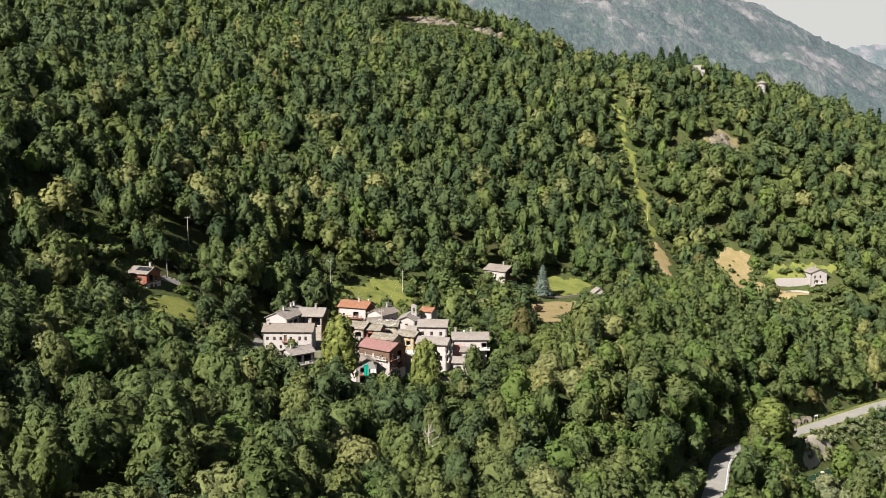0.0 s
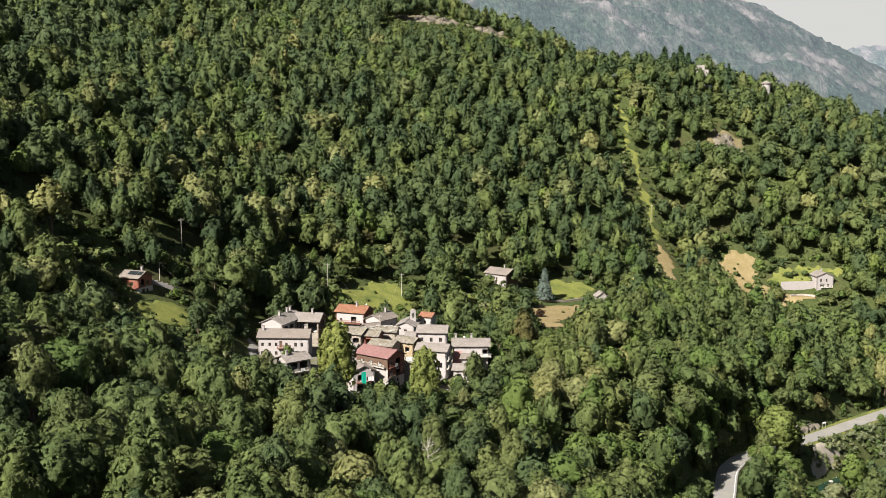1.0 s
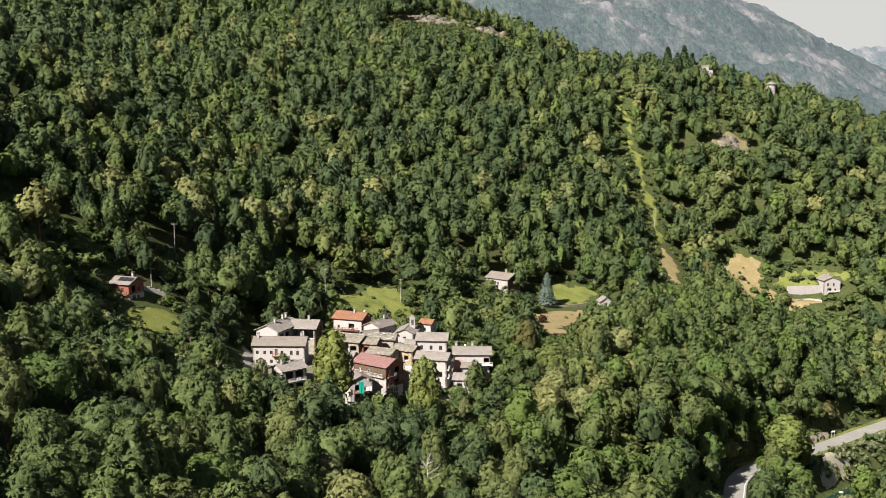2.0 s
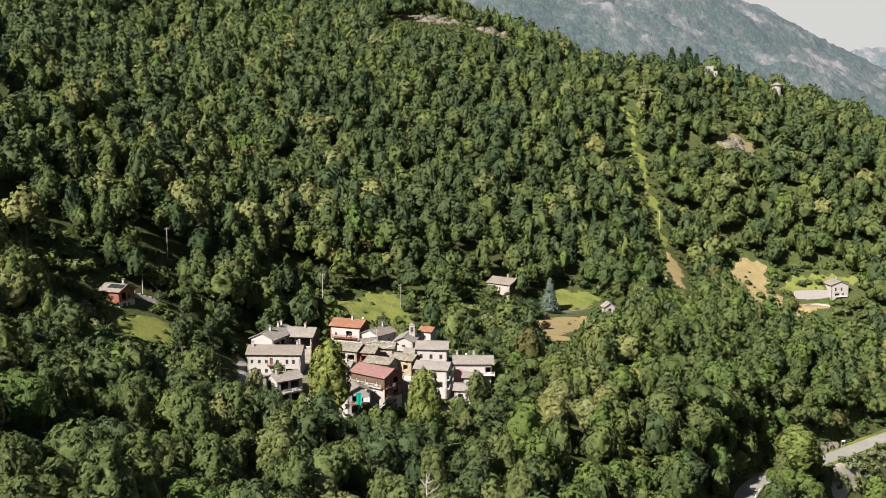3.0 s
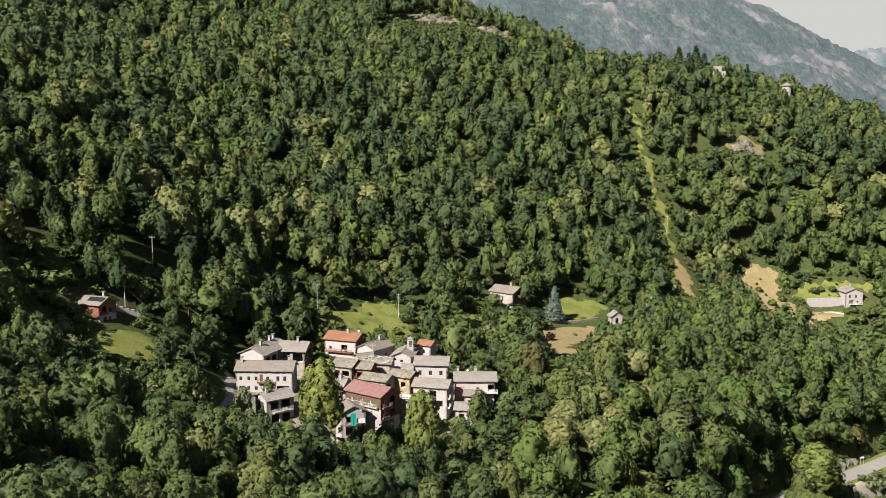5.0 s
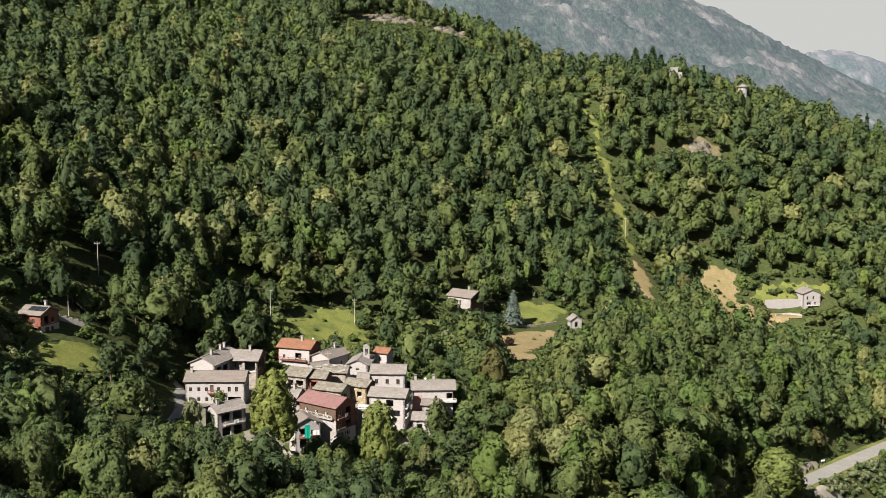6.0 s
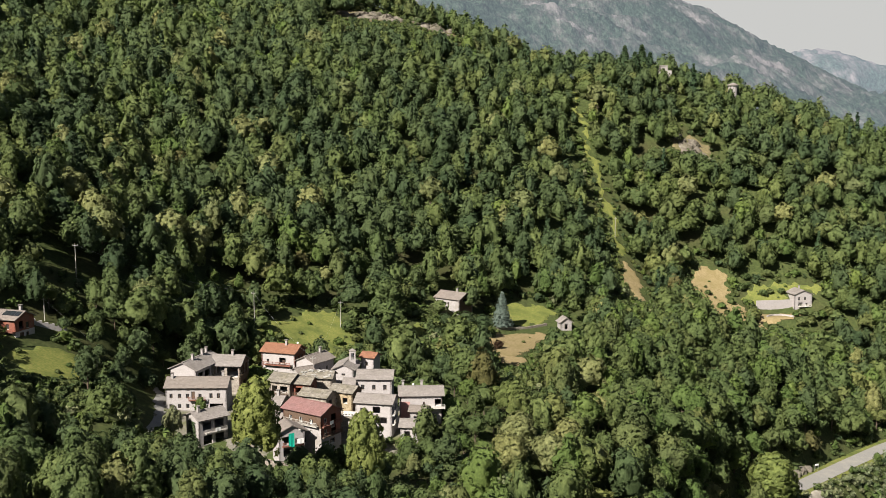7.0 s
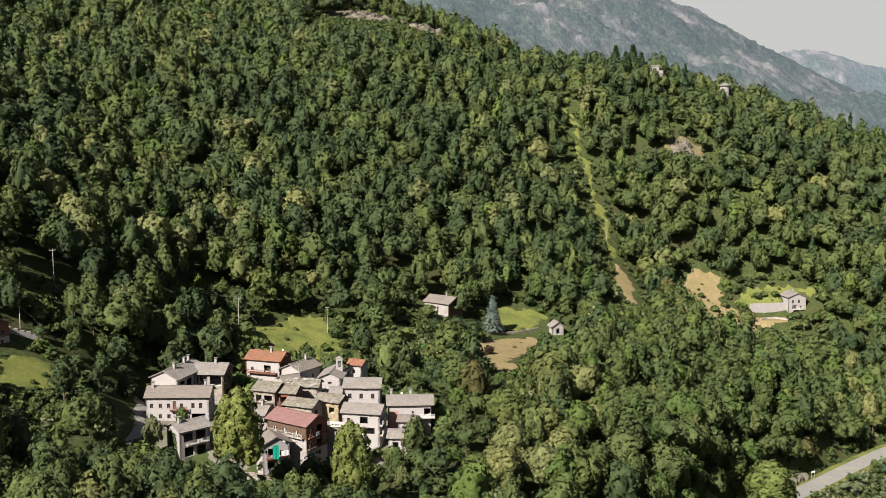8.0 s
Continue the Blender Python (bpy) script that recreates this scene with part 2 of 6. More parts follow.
def sky_sheet_glow():
    m = bpy.data.materials.new("glow of the sky backdrop sheet")
    m.use_nodes = True
    m.node_tree.nodes.clear()
    e = m.node_tree.nodes.new("ShaderNodeEmission")
    o = m.node_tree.nodes.new("ShaderNodeOutputMaterial")
    e.inputs[0].default_value, e.inputs[1].default_value = (0.70, 0.70, 0.68, 1), 0.365
    m.node_tree.links.new(e.outputs[0], o.inputs[0])
    return m


SKY_SHEET = sky_sheet_glow()
# ---- the lie of the land: heights every 70 m eastward and 80 m northward, from (-250, 40) ----
LAND = (
    (159, 127, 103, 88, 63, 34, 15, 15, 23),
    (167, 124, 93, 76, 44, 19, 10, 19, 33),
    (176, 128, 78, 57, 37, -2, -8, 11, 36),
    (180, 140, 82, 44, 62, -3, -33, -4, 25),
    (176, 147, 110, 39, 48, 47, -7, -15, 0),
    (177, 147, 110, 77, 38, 46, 14, -1, 5),
    (187, 164, 135, 119, 98, 57, 23, 34, 47),
    (202, 186, 167, 149, 147, 129, 127, 107, 84),
    (223, 211, 193, 177, 188, 148, 160, 136, 92),
    (244, 237, 230, 217, 189, 126, 89, 79, 71),
)
LAND_GRID = np.array(LAND, float)
ROAD = ((48, 190, 22), (70, 240, 18), (83, 278, 15), (92, 308, 13), (101, 325, 11), (116, 342, 8.5), (132, 357, 6.5), (147, 372, 5), (164, 388, 4), (189, 410, 3), (235, 440, 2), (300, 470, 1))
RIVER = ((150, 150, 0), (124, 240, -2), (124, 300, -4), (131, 334, -5), (152, 350, -6), (190, 373, -7), (250, 400, -8), (330, 420, -9))


def weights(t):
    return ((1 - t) ** 3 / 6, (3 * t ** 3 - 6 * t ** 2 + 4) / 6, (-3 * t ** 3 + 3 * t ** 2 + 3 * t + 1) / 6, t ** 3 / 6)


def along(line, x, y):
    """Distance from a line on the plan, and the line's height there."""
    best, level = np.full(x.shape, 1e9), np.zeros(x.shape)
    for (ax, ay, az), (bx, by, bz) in zip(line, line[1:]):
        k = np.clip(((x - ax) * (bx - ax) + (y - ay) * (by - ay)) / ((bx - ax) ** 2 + (by - ay) ** 2), 0, 1)
        d = np.hypot(x - ax - k * (bx - ax), y - ay - k * (by - ay))
        level = np.where(d < best, az + k * (bz - az), level)
        best = np.minimum(best, d)
    return best, level


def ease(a, b, v):
    k = np.clip((v - a) / (b - a), 0, 1)
    return k * k * (3 - 2 * k)


def ground(x, y):
    """Height of the ground at places of the plan."""
    x, y = np.atleast_1d(np.asarray(x, float)), np.atleast_1d(np.asarray(y, float))
    u, v = np.clip((x + 250) / 70, 0, 7.999), np.clip((y - 40) / 80, 0, 8.999)
    i, j = u.astype(int), v.astype(int)
    z = np.zeros(x.shape)
    for a, wa in enumerate(weights(u - i)):
        for b, wb in enumerate(weights(v - j)):
            z += wa * wb * LAND_GRID[np.clip(j + b - 1, 0, 9), np.clip(i + a - 1, 0, 8)]
    out = np.maximum(np.maximum(-250 - x, x - 310), np.maximum(40 - y, y - 760)).clip(0)
    z = z - 60 * (1 - np.exp(-out / 160)) * (y > 600) + 4 * np.sin(x / 23 + 2) * np.sin(y / 31) * ease(0, 40, np.hypot(x + 18, y - 297) - 40)
    d = np.hypot((x + 18) / 46, (y - 300) / 44)
    z = z + (51.0 + 0.03 * (y - 297) - 0.04 * (x + 18) - 0.20 * np.clip(290 - y, 0, 22) - z) * (1 - ease(0.75, 1.25, d))
    z = z + (34.2 - z) * (1 - ease(0.7, 1.35, np.hypot((x - 185) / 17, (y - 505) / 7.5)))
    d, level = along(RIVER, x, y)
    z = level + (np.maximum(z, level) - level) * ease(5, 22, d)
    d, level = along(ROAD, x, y)
    return level + (z - level) * ease(5.8, 13, d)


# ---- mesh helpers ----
def mesh_of(name, verts, faces, mats, slots=None, smooth=False, normals=None):
    me = bpy.data.meshes.new(name)
    verts, faces = np.asarray(verts, np.float32), np.asarray(faces, np.int32)
    n, k = faces.shape
    me.vertices.add(len(verts))
    me.vertices.foreach_set("co", verts.ravel())
    me.loops.add(n * k)
    me.loops.foreach_set("vertex_index", faces.ravel())
    me.polygons.add(n)
    me.polygons.foreach_set("loop_start", np.arange(0, n * k, k, dtype=np.int32))
    me.polygons.foreach_set("loop_total", np.full(n, k, np.int32))
    for m in mats:
        me.materials.append(m)
    if slots is not None:
        me.polygons.foreach_set("material_index", np.asarray(slots, np.int32))
    me.polygons.foreach_set("use_smooth", np.full(n, smooth))
    me.update(calc_edges=True)
    if normals is not None:
        me.normals_split_custom_set_from_vertices(np.asarray(normals, np.float32))
    return me


def part(name, data, material, parent=None, label="", m=None):
    """One mesh object, under a thing or under a part. data: a bmesh or a mesh."""
    if isinstance(data, bmesh.types.BMesh):
        me = bpy.data.meshes.new(name)
        data.to_mesh(me)
        data.free()
        me.materials.append(material)
    else:
        me = data
    ob = new(name, me)
    if parent is not None:
        ob.parent = parent
    if m is not None:
        ob.matrix_basis = m
    if label:
        ob["label"] = label
    return ob


def thing(name, m, label, category, group="", kind=""):
    ob = new(name)
    ob.matrix_basis = m
    return tagged(ob, label, category, group, kind)


def box(bm, x0, x1, y0, y1, z0, z1, m=None):
    c = [Vector((x, y, z)) for z in (z0, z1) for x, y in ((x0, y0), (x1, y0), (x1, y1), (x0, y1))]
    if m is not None:
        c = [m @ v for v in c]
    v = [bm.verts.new(p) for p in c]
    for f in ((3, 2, 1, 0), (4, 5, 6, 7), (0, 1, 5, 4), (1, 2, 6, 5), (2, 3, 7, 6), (3, 0, 4, 7)):
        bm.faces.new([v[i] for i in f])
    return v


def boxed(*args, m=None):
    bm = bmesh.new()
    box(bm, *args, m=m)
    return bm


def rod(bm, a, b, ra, rb, sides=6):
    a, b = Vector(a), Vector(b)
    q = (b - a).to_track_quat("Z", "Y").to_matrix()
    ring = [[bm.verts.new(p + q @ Vector((r * math.cos(t), r * math.sin(t), 0))) for t in (2 * math.pi * k / sides for k in range(sides))] for p, r in ((a, ra), (b, rb))]
    for k in range(sides):
        bm.faces.new((ring[0][k], ring[0][(k + 1) % sides], ring[1][(k + 1) % sides], ring[1][k]))
    bm.faces.new(ring[0][::-1])
    bm.faces.new(ring[1])


def grid_mesh(name, xs, ys, height, mat):
    gx, gy = np.meshgrid(xs, ys)
    z = height(gx.ravel(), gy.ravel())
    v = np.c_[gx.ravel(), gy.ravel(), z]
    w = len(xs)
    i = (np.arange(len(ys) - 1)[:, None] * w + np.arange(w - 1)[None]).ravel()
    return mesh_of(name, v, np.c_[i, i + 1, i + w + 1, i + w], [mat], smooth=True)


# ---- ground, far mountains ----
def axis(lo, hi, step, far):
    inner = list(np.arange(lo, hi + 0.1, step))
    out, d = [], step
    while d < far:
        d *= 1.35
        out.append(d)
    out = np.cumsum(out)
    out = out[out < far]
    return np.array([lo - o for o in out[::-1]] + inner + [hi + o for o in out])


tagged(part("ground", grid_mesh("ground", axis(-230, 330, 3.6, 3600), axis(-20, 770, 3.6, 3600), ground, SOIL), None),
       "steep wooded valley side with dark leaf litter", "ground", kind="structure")

FB = [(math.sin(k * 12.9 + 1) * 5, math.cos(k * 7.3) * 9, 1.9 ** k) for k in range(6)]


def rugged(x, y, scale):
    z = np.zeros(x.shape)
    for k, (a, b, f) in enumerate(FB):
        s = f / scale
        z += (1 - 2 * np.abs(np.sin(x * s + a + 1.3 * np.sin(y * s * 0.7 + b)) * np.cos(y * s * 0.9 + b + 0.8 * np.sin(x * s * 0.6)))) / f ** 0.9
    return z


def mountain_near(x, y):
    crest = np.interp(x, (-900, 65, 540, 850, 930, 1012, 1095, 1155, 1240, 1500, 2000, 2600), (1100, 734, 570, 434, 405, 357, 314, 288, 244, 105, 20, -40))
    k = np.clip((y - 1700) / 1420, 0, 1)
    fall = np.clip((y - 3120) / 700, 0, 1)
    spur = 30 * np.exp(-((x - 775) / 75) ** 2 - ((y - 2300) / 150) ** 2)
    return -40 + (crest + 40) * k ** 0.85 * (1 - 0.75 * fall) + (rugged(x, y, 260) * 30 - 26) * ease(0, 0.25, k) * (1 - ease(0.5, 0.96, k)) + spur + rugged(x, y, 38) * 3 * ease(0, 0.2, k) - 5


def mountain_far(x, y):
    crest = np.interp(x, (600, 1400, 1545, 1633, 1680, 1745, 1800, 1896, 2016, 2110, 2500, 3200), (150, 280, 322, 362, 388, 398, 396, 368, 346, 318, 250, 180))
    k = np.clip((y - 3500) / 900, 0, 1)
    return -60 + (crest + 60) * k ** 0.8 * (1 - 0.6 * np.clip((y - 4400) / 300, 0, 1)) + rugged(x, y, 330) * 26 * ease(0, 0.3, k) * (1 - ease(0.55, 0.96, k)) + rugged(x, y, 45) * 3 - 5


def mountain(name, xs, ys, height, mat, label, crags):
    """A far mountain; crags: middles and half-widths of its bare stretches on the plan."""
    me = grid_mesh(name, xs, ys, height, mat)
    co = np.empty(3 * len(me.vertices), np.float32)
    me.vertices.foreach_get("co", co)
    co = co.reshape(-1, 3)
    rng = np.random.default_rng(len(xs))
    co += rng.normal(size=co.shape) * (1.6, 1.6, 2.2)
    me.vertices.foreach_set("co", co.ravel())
    bare = np.zeros(len(co))
    for cx, cy, a, b in crags:
        bare = np.maximum(bare, 1.15 - np.hypot((co[:, 0] - cx) / a, (co[:, 1] - cy) / b))
    me.attributes.new("bare", "FLOAT", "POINT").data.foreach_set("value", np.clip(bare, 0, 1).astype(np.float32))
    return tagged(part(name, me, None), label, "mountain", kind="structure")


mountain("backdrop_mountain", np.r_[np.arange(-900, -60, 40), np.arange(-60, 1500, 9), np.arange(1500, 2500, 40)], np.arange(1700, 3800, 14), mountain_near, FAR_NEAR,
         "blue-green mountain side with pale bare rock, glowing faintly in place of haze", ((775, 2280, 105, 120), (900, 2330, 130, 60), (480, 2900, 120, 150), (300, 3000, 130, 120), (830, 3060, 160, 110), (1010, 2950, 90, 120), (640, 2750, 90, 80), (950, 2650, 70, 80)))
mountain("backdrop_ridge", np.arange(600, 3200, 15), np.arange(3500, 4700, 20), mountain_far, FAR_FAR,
         "distant rounded mountain ridge paled by a glow in place of haze", ((1760, 4350, 150, 180), (1950, 4300, 160, 150), (1640, 4250, 80, 90)))


# glowing sheet added behind the mountains, across the camera's view, to brighten the sky
arc = [math.radians(a) for a in np.arange(-24, 84, 4)]
v = [(4650 * math.sin(a), 4650 * math.cos(a), z) for z in (-300, 2200) for a in arc]
n = len(arc)
tagged(part("backdrop_sky", mesh_of("backdrop_sky", v, [(k, k + 1, n + k + 1, n + k) for k in range(n - 1)], [SKY_SHEET], smooth=True), None),
       "glowing backdrop sheet for the pale hazy sky above the mountains", "sky", kind="structure")


# ---- meadows, road, river: sheets that lie on the ground ----
def in_outline(x, y, outline, margin=0.0):
    c = np.mean(outline, 0)
    o = [np.array(p) + (np.array(p) - c) / np.linalg.norm(np.array(p) - c) * margin for p in outline]
    inside = np.zeros(x.shape, bool)
    for (ax, ay), (bx, by) in zip(o, o[1:] + o[:1]):
        hit = (ay > y) != (by > y)
        with np.errstate(divide="ignore", invalid="ignore"):
            inside ^= hit & (x < (bx - ax) * (y - ay) / (by - ay) + ax)
    return inside


def patch(name, outline, mat, label, lift=0.3, rag=1.4, step=0.9):
    """A patch of ground cover with a ragged edge, lying on the ground; outline: corners on the plan."""
    o = np.array(outline, float)
    xs, ys = np.arange(o[:, 0].min() - 3, o[:, 0].max() + 3, step), np.arange(o[:, 1].min() - 3, o[:, 1].max() + 3, step)
    gx, gy = np.meshgrid(xs, ys)
    wx, wy = gx.copy(), gy.copy()
    for k in range(1, 7):
        p = 2.4 * k + o[0, 0]
        wx += rag * 1.3 / k * np.sin(gx * 0.37 * k * math.cos(p) + gy * 0.41 * k * math.sin(p) + 1.7 * p)
        wy += rag * 1.3 / k * np.sin(gx * 0.43 * k * math.sin(p + 1) - gy * 0.35 * k * math.cos(p + 1) + 2.3 * p)
    inside = in_outline(wx, wy, outline)
    inner = inside.copy()
    inner[1:-1, 1:-1] &= inside[:-2, 1:-1] & inside[2:, 1:-1] & inside[1:-1, :-2] & inside[1:-1, 2:]
    z = ground(gx.ravel(), gy.ravel()) + np.where(inner.ravel(), lift, -0.1)
    w = len(xs)
    cell = inside[:-1, :-1] & inside[1:, :-1] & inside[:-1, 1:] & inside[1:, 1:]
    i = (np.arange(len(ys) - 1)[:, None] * w + np.arange(w - 1)[None])[cell]
    f = np.c_[i, i + 1, i + w + 1, i + w]
    used, back = np.unique(f, return_inverse=True)
    v = np.c_[gx.ravel(), gy.ravel(), z][used]
    return tagged(part(name, mesh_of(name, v, back.reshape(-1, 4), [mat], smooth=True), None), label, "field" if "field" in name else "slope" if "slope" in name else "meadow", kind="structure")


MEADOWS = {
    "hay_field": ((41, 352), (34, 378), (31, 400), (40, 418), (52, 425), (64, 430), (58, 412), (50, 392), (45, 368)),
    "meadow_field_upper": ((46, 433), (62, 438), (68, 450), (60, 458), (50, 454), (45, 443)),
    "hay_strip": ((105, 478), (114, 480), (115, 500), (114, 518), (108, 519), (107, 500)),
    "hay_field_east": ((144, 498), (141, 512), (143, 524), (150, 532), (160, 531), (166, 526), (158, 516), (168, 508), (164, 499), (153, 493)),
    "hay_yard": ((166, 496), (171, 510), (186, 511), (192, 509), (188, 499), (176, 494)),
    "meadow_upper": ((-44, 366), (-36, 386), (-29, 397), (-16, 400), (-9, 392), (-8, 380), (-20, 374), (-32, 364)),
    "meadow_small": ((2, 388), (6, 404), (13, 412), (14, 398), (9, 386)),
    "meadow_farm": ((-88, 276), (-86, 287), (-77, 293), (-71, 288), (-76, 278), (-82, 272)),
    "meadow_hill": ((-106, 298), (-104, 304), (-99, 302), (-97, 298)),
    "meadow_east": ((163, 513), (169, 519), (178, 522.5), (192, 523.5), (206, 522), (209, 518), (204, 516.5), (190, 516), (174, 513.5)),
    "meadow_cut": ((107, 518), (114, 519), (113, 535), (111, 552), (108, 575), (106.5, 600), (105, 628), (101, 628), (101.5, 600), (103, 575), (105.5, 552), (107, 535)),
}
for name, outline in MEADOWS.items():
    dry = name.startswith("hay")
    patch(name, outline, HAY if dry else GRASS, "mown field of dry straw-coloured grass" if dry else "sloping meadow of sunlit yellow-green grass")


def ribbon(line, half, lift, step=3.0):
    """A strip along a line of the plan, level across."""
    pts = []
    for a, b in zip(line, line[1:]):
        n = max(2, int(math.dist(a[:2], b[:2]) / step))
        pts += [Vector(a).lerp(Vector(b), i / n) for i in range(n)]
    pts.append(Vector(line[-1]))
    for _ in range(6):
        pts = [pts[0]] + [(p + q * 2 + r) / 4 for p, q, r in zip(pts, pts[1:], pts[2:])] + [pts[-1]]
    rows = []
    for k, p in enumerate(pts):
        t = pts[min(k + 1, len(pts) - 1)] - pts[max(k - 1, 0)]
        s = Vector((t.y, -t.x, 0)).normalized()
        rows.append((p, s))
    v = [(*(p + s * half * e).xy, p.z + lift) for p, s in rows for e in (-1, 0, 1)]
    f = [(3 * k + e, 3 * k + e + 1, 3 * k + e + 4, 3 * k + e + 3) for k in range(len(rows) - 1) for e in (0, 1)]
    return v, f, rows


v, f, _ = ribbon(ROAD[4:], 5.6, 0.10)
tagged(part("verge", mesh_of("verge", v, f, [GRASS], smooth=True), None), "grassy verge along the valley road", "verge", kind="structure")
v, f, road_rows = ribbon(ROAD, 3.3, 0.2)
tagged(part("road", mesh_of("road", v, f, [ASPHALT], smooth=True), None), "narrow grey asphalt valley road with dusty edges", "road", kind="structure")
v, f, _ = ribbon(RIVER, 5.5, 0.9)
tagged(part("water", mesh_of("water", v, f, [WATER], smooth=True), None), "green mountain river between pale boulders", "river", kind="structure")


# ---- trees ----
OCTA_V = np.array(((1, 0, 0), (0, 1, 0), (-1, 0, 0), (0, -1, 0), (0, 0, 1), (0, 0, -1)), float)
OCTA_F = np.array(((0, 1, 4), (1, 2, 4), (2, 3, 4), (3, 0, 4), (1, 0, 5), (2, 1, 5), (3, 2, 5), (0, 3, 5)))


def ball(level):
    bm = bmesh.new()
    bmesh.ops.create_icosphere(bm, subdivisions=level, radius=1)
    v, f = np.array([q.co for q in bm.verts]), np.array([[q.index for q in f.verts] for f in bm.faces])
    bm.free()
    return v, f


BALLS = {k: ball(k) for k in (1, 2, 3)}


def unit(v):
    return v / np.linalg.norm(v, axis=-1, keepdims=True)


# growth forms: half-width, half-height, middle height, taper towards the top
SHAPES = {"broad": (4.4, 4.4, 7.4, 0.12), "tall": (3.5, 5.9, 8.8, 0.30), "bush": (1.35, 1.1, 1.15, 0.0)}


def crown(kind, sprays, leaves, size, seed, lobes=8, level=2, fine=1.0):
    """A crown: boughs covered with domed sprays of leaves over a rough inner body. Vertices, faces and directions."""
    rng = np.random.default_rng(seed)
    if kind == "spruce":
        n = sprays * leaves
        q = rng.uniform(0, 1, n) ** 1.35
        z = 1.6 + 14.4 * q
        tier = 0.62 + 0.38 * (1 - ((z * 0.85) % 1.0))
        r = 3.3 * (1 - q) ** 0.85 * tier * rng.uniform(0.55, 1.0, n) + 0.12
        a = rng.uniform(0, 2 * math.pi, n)
        at = np.c_[np.cos(a) * r, np.sin(a) * r, z - 0.12 * r]
        away = unit(np.c_[np.cos(a), np.sin(a), 0.55 + 0 * a])
        face = unit(away + 0.5 * rng.normal(size=(n, 3)))
        soft = unit(away + 0.5 * face)
        s = size * rng.uniform(0.55, 1.3, (n, 1))
        cores = np.array([(0, 0, 3.2, 1.9), (0, 0, 6.2, 1.45), (0, 0, 9.2, 1.0), (0, 0, 12.0, 0.6)])
        cv = (cores[:, None, :3] + OCTA_V[None] * cores[:, None, 3:4] * 0.7).reshape(-1, 3)
        nc = np.tile(OCTA_V, (4, 1))
        cf = (OCTA_F[None] + 6 * np.arange(4)[:, None, None]).reshape(-1, 3)
    else:
        wide, high, mid, taper = SHAPES[kind]
        k = np.arange(lobes)
        up = 0.62 - 1.15 * (k + 0.5) / lobes
        a = 2.39996 * k + rng.uniform(-0.6, 0.6, lobes)
        out = rng.uniform(0.40, 0.62, lobes) * np.sqrt(1 - up ** 2)
        bough = np.r_[[(0, 0, -0.05), (rng.uniform(-0.1, 0.1), rng.uniform(-0.1, 0.1), 0.56)], np.c_[np.cos(a) * out, np.sin(a) * out, up * 0.8]]
        fat = np.r_[0.60, 0.40, rng.uniform(0.30, 0.46, lobes)]
        scale = np.array((wide, wide, high))

        def surface(d):
            """Outermost bough in each direction, and how it faces there."""
            along_d = d @ bough.T
            root = fat ** 2 - (bough ** 2).sum(1) + along_d ** 2
            r = np.where(root > 0, along_d + np.sqrt(np.maximum(root, 0)), 0.0)
            best = r.argmax(1)
            p = d * r.max(1)[:, None]
            n = (p - bough[best]) / fat[best][:, None]
            thin = 1 - taper * np.clip(p[:, 2:3], -0.5, 1)
            return p * np.c_[thin, thin, np.ones(len(d))] * scale + (0, 0, mid), unit(n / scale), unit(d / scale)

        hull, cf = BALLS[level]
        cv, nc, _ = surface(hull @ np.array(Matrix.Rotation(seed, 3, "Z") @ Matrix.Rotation(0.7 * seed, 3, "X")))
        cv = (cv - (0, 0, mid)) * 0.88 + (0, 0, mid) + nc * size * rng.uniform(-0.45, 0.2, (len(cv), 1))
        nc = unit(nc + 0.30 * rng.normal(size=nc.shape))
        k = np.arange(sprays)
        up = np.clip(1 - 1.72 * (k + 0.5) / sprays + rng.uniform(-0.06, 0.06, sprays), -0.85, 0.99)
        a = 2.39996 * k + rng.uniform(-0.5, 0.5, sprays)
        flat = np.sqrt(1 - up ** 2)
        mids, n, d = surface(np.c_[np.cos(a) * flat, np.sin(a) * flat, up])
        r = size * rng.uniform(0.65, 1.35, (sprays, 1))
        mids = mids + n * r * rng.uniform(-0.45, 0.10, (sprays, 1))
        top = np.repeat(unit(n + 0.25 * d + (0, 0, 0.45)), leaves, 0)
        r, n = np.repeat(r, leaves, 0), np.repeat(n, leaves, 0)
        away = unit(0.75 * top + 0.62 * rng.normal(size=top.shape))
        lie = away * r * rng.uniform(0.6, 1.05, (len(r), 1))
        at = np.repeat(mids, leaves, 0) + lie - 0.45 * n * (lie * n).sum(1, keepdims=True)
        face = unit(0.55 * n + 0.55 * away + 0.30 * rng.normal(size=away.shape))
        soft = unit(0.35 * away + 0.15 * face + 0.85 * n)
        s = fine * r * rng.uniform(0.55, 1.1, (len(r), 1))
    n = len(at)
    side = unit(np.cross(face, rng.normal(size=(n, 3))))
    up = np.cross(face, side)
    wide = rng.uniform(0.6, 0.95, (n, 1))
    fold = face * s * 0.18
    v = np.stack((at + up * s * 0.7, at - up * s * 0.42 - side * s * wide * 0.7 - fold, at - up * s * 0.42 + side * s * wide * 0.7 - fold), 1).reshape(-1, 3)
    return np.r_[v, cv], np.r_[np.arange(3 * n).reshape(n, 3), cf + 3 * n], np.r_[np.repeat(soft, 3, 0), nc]


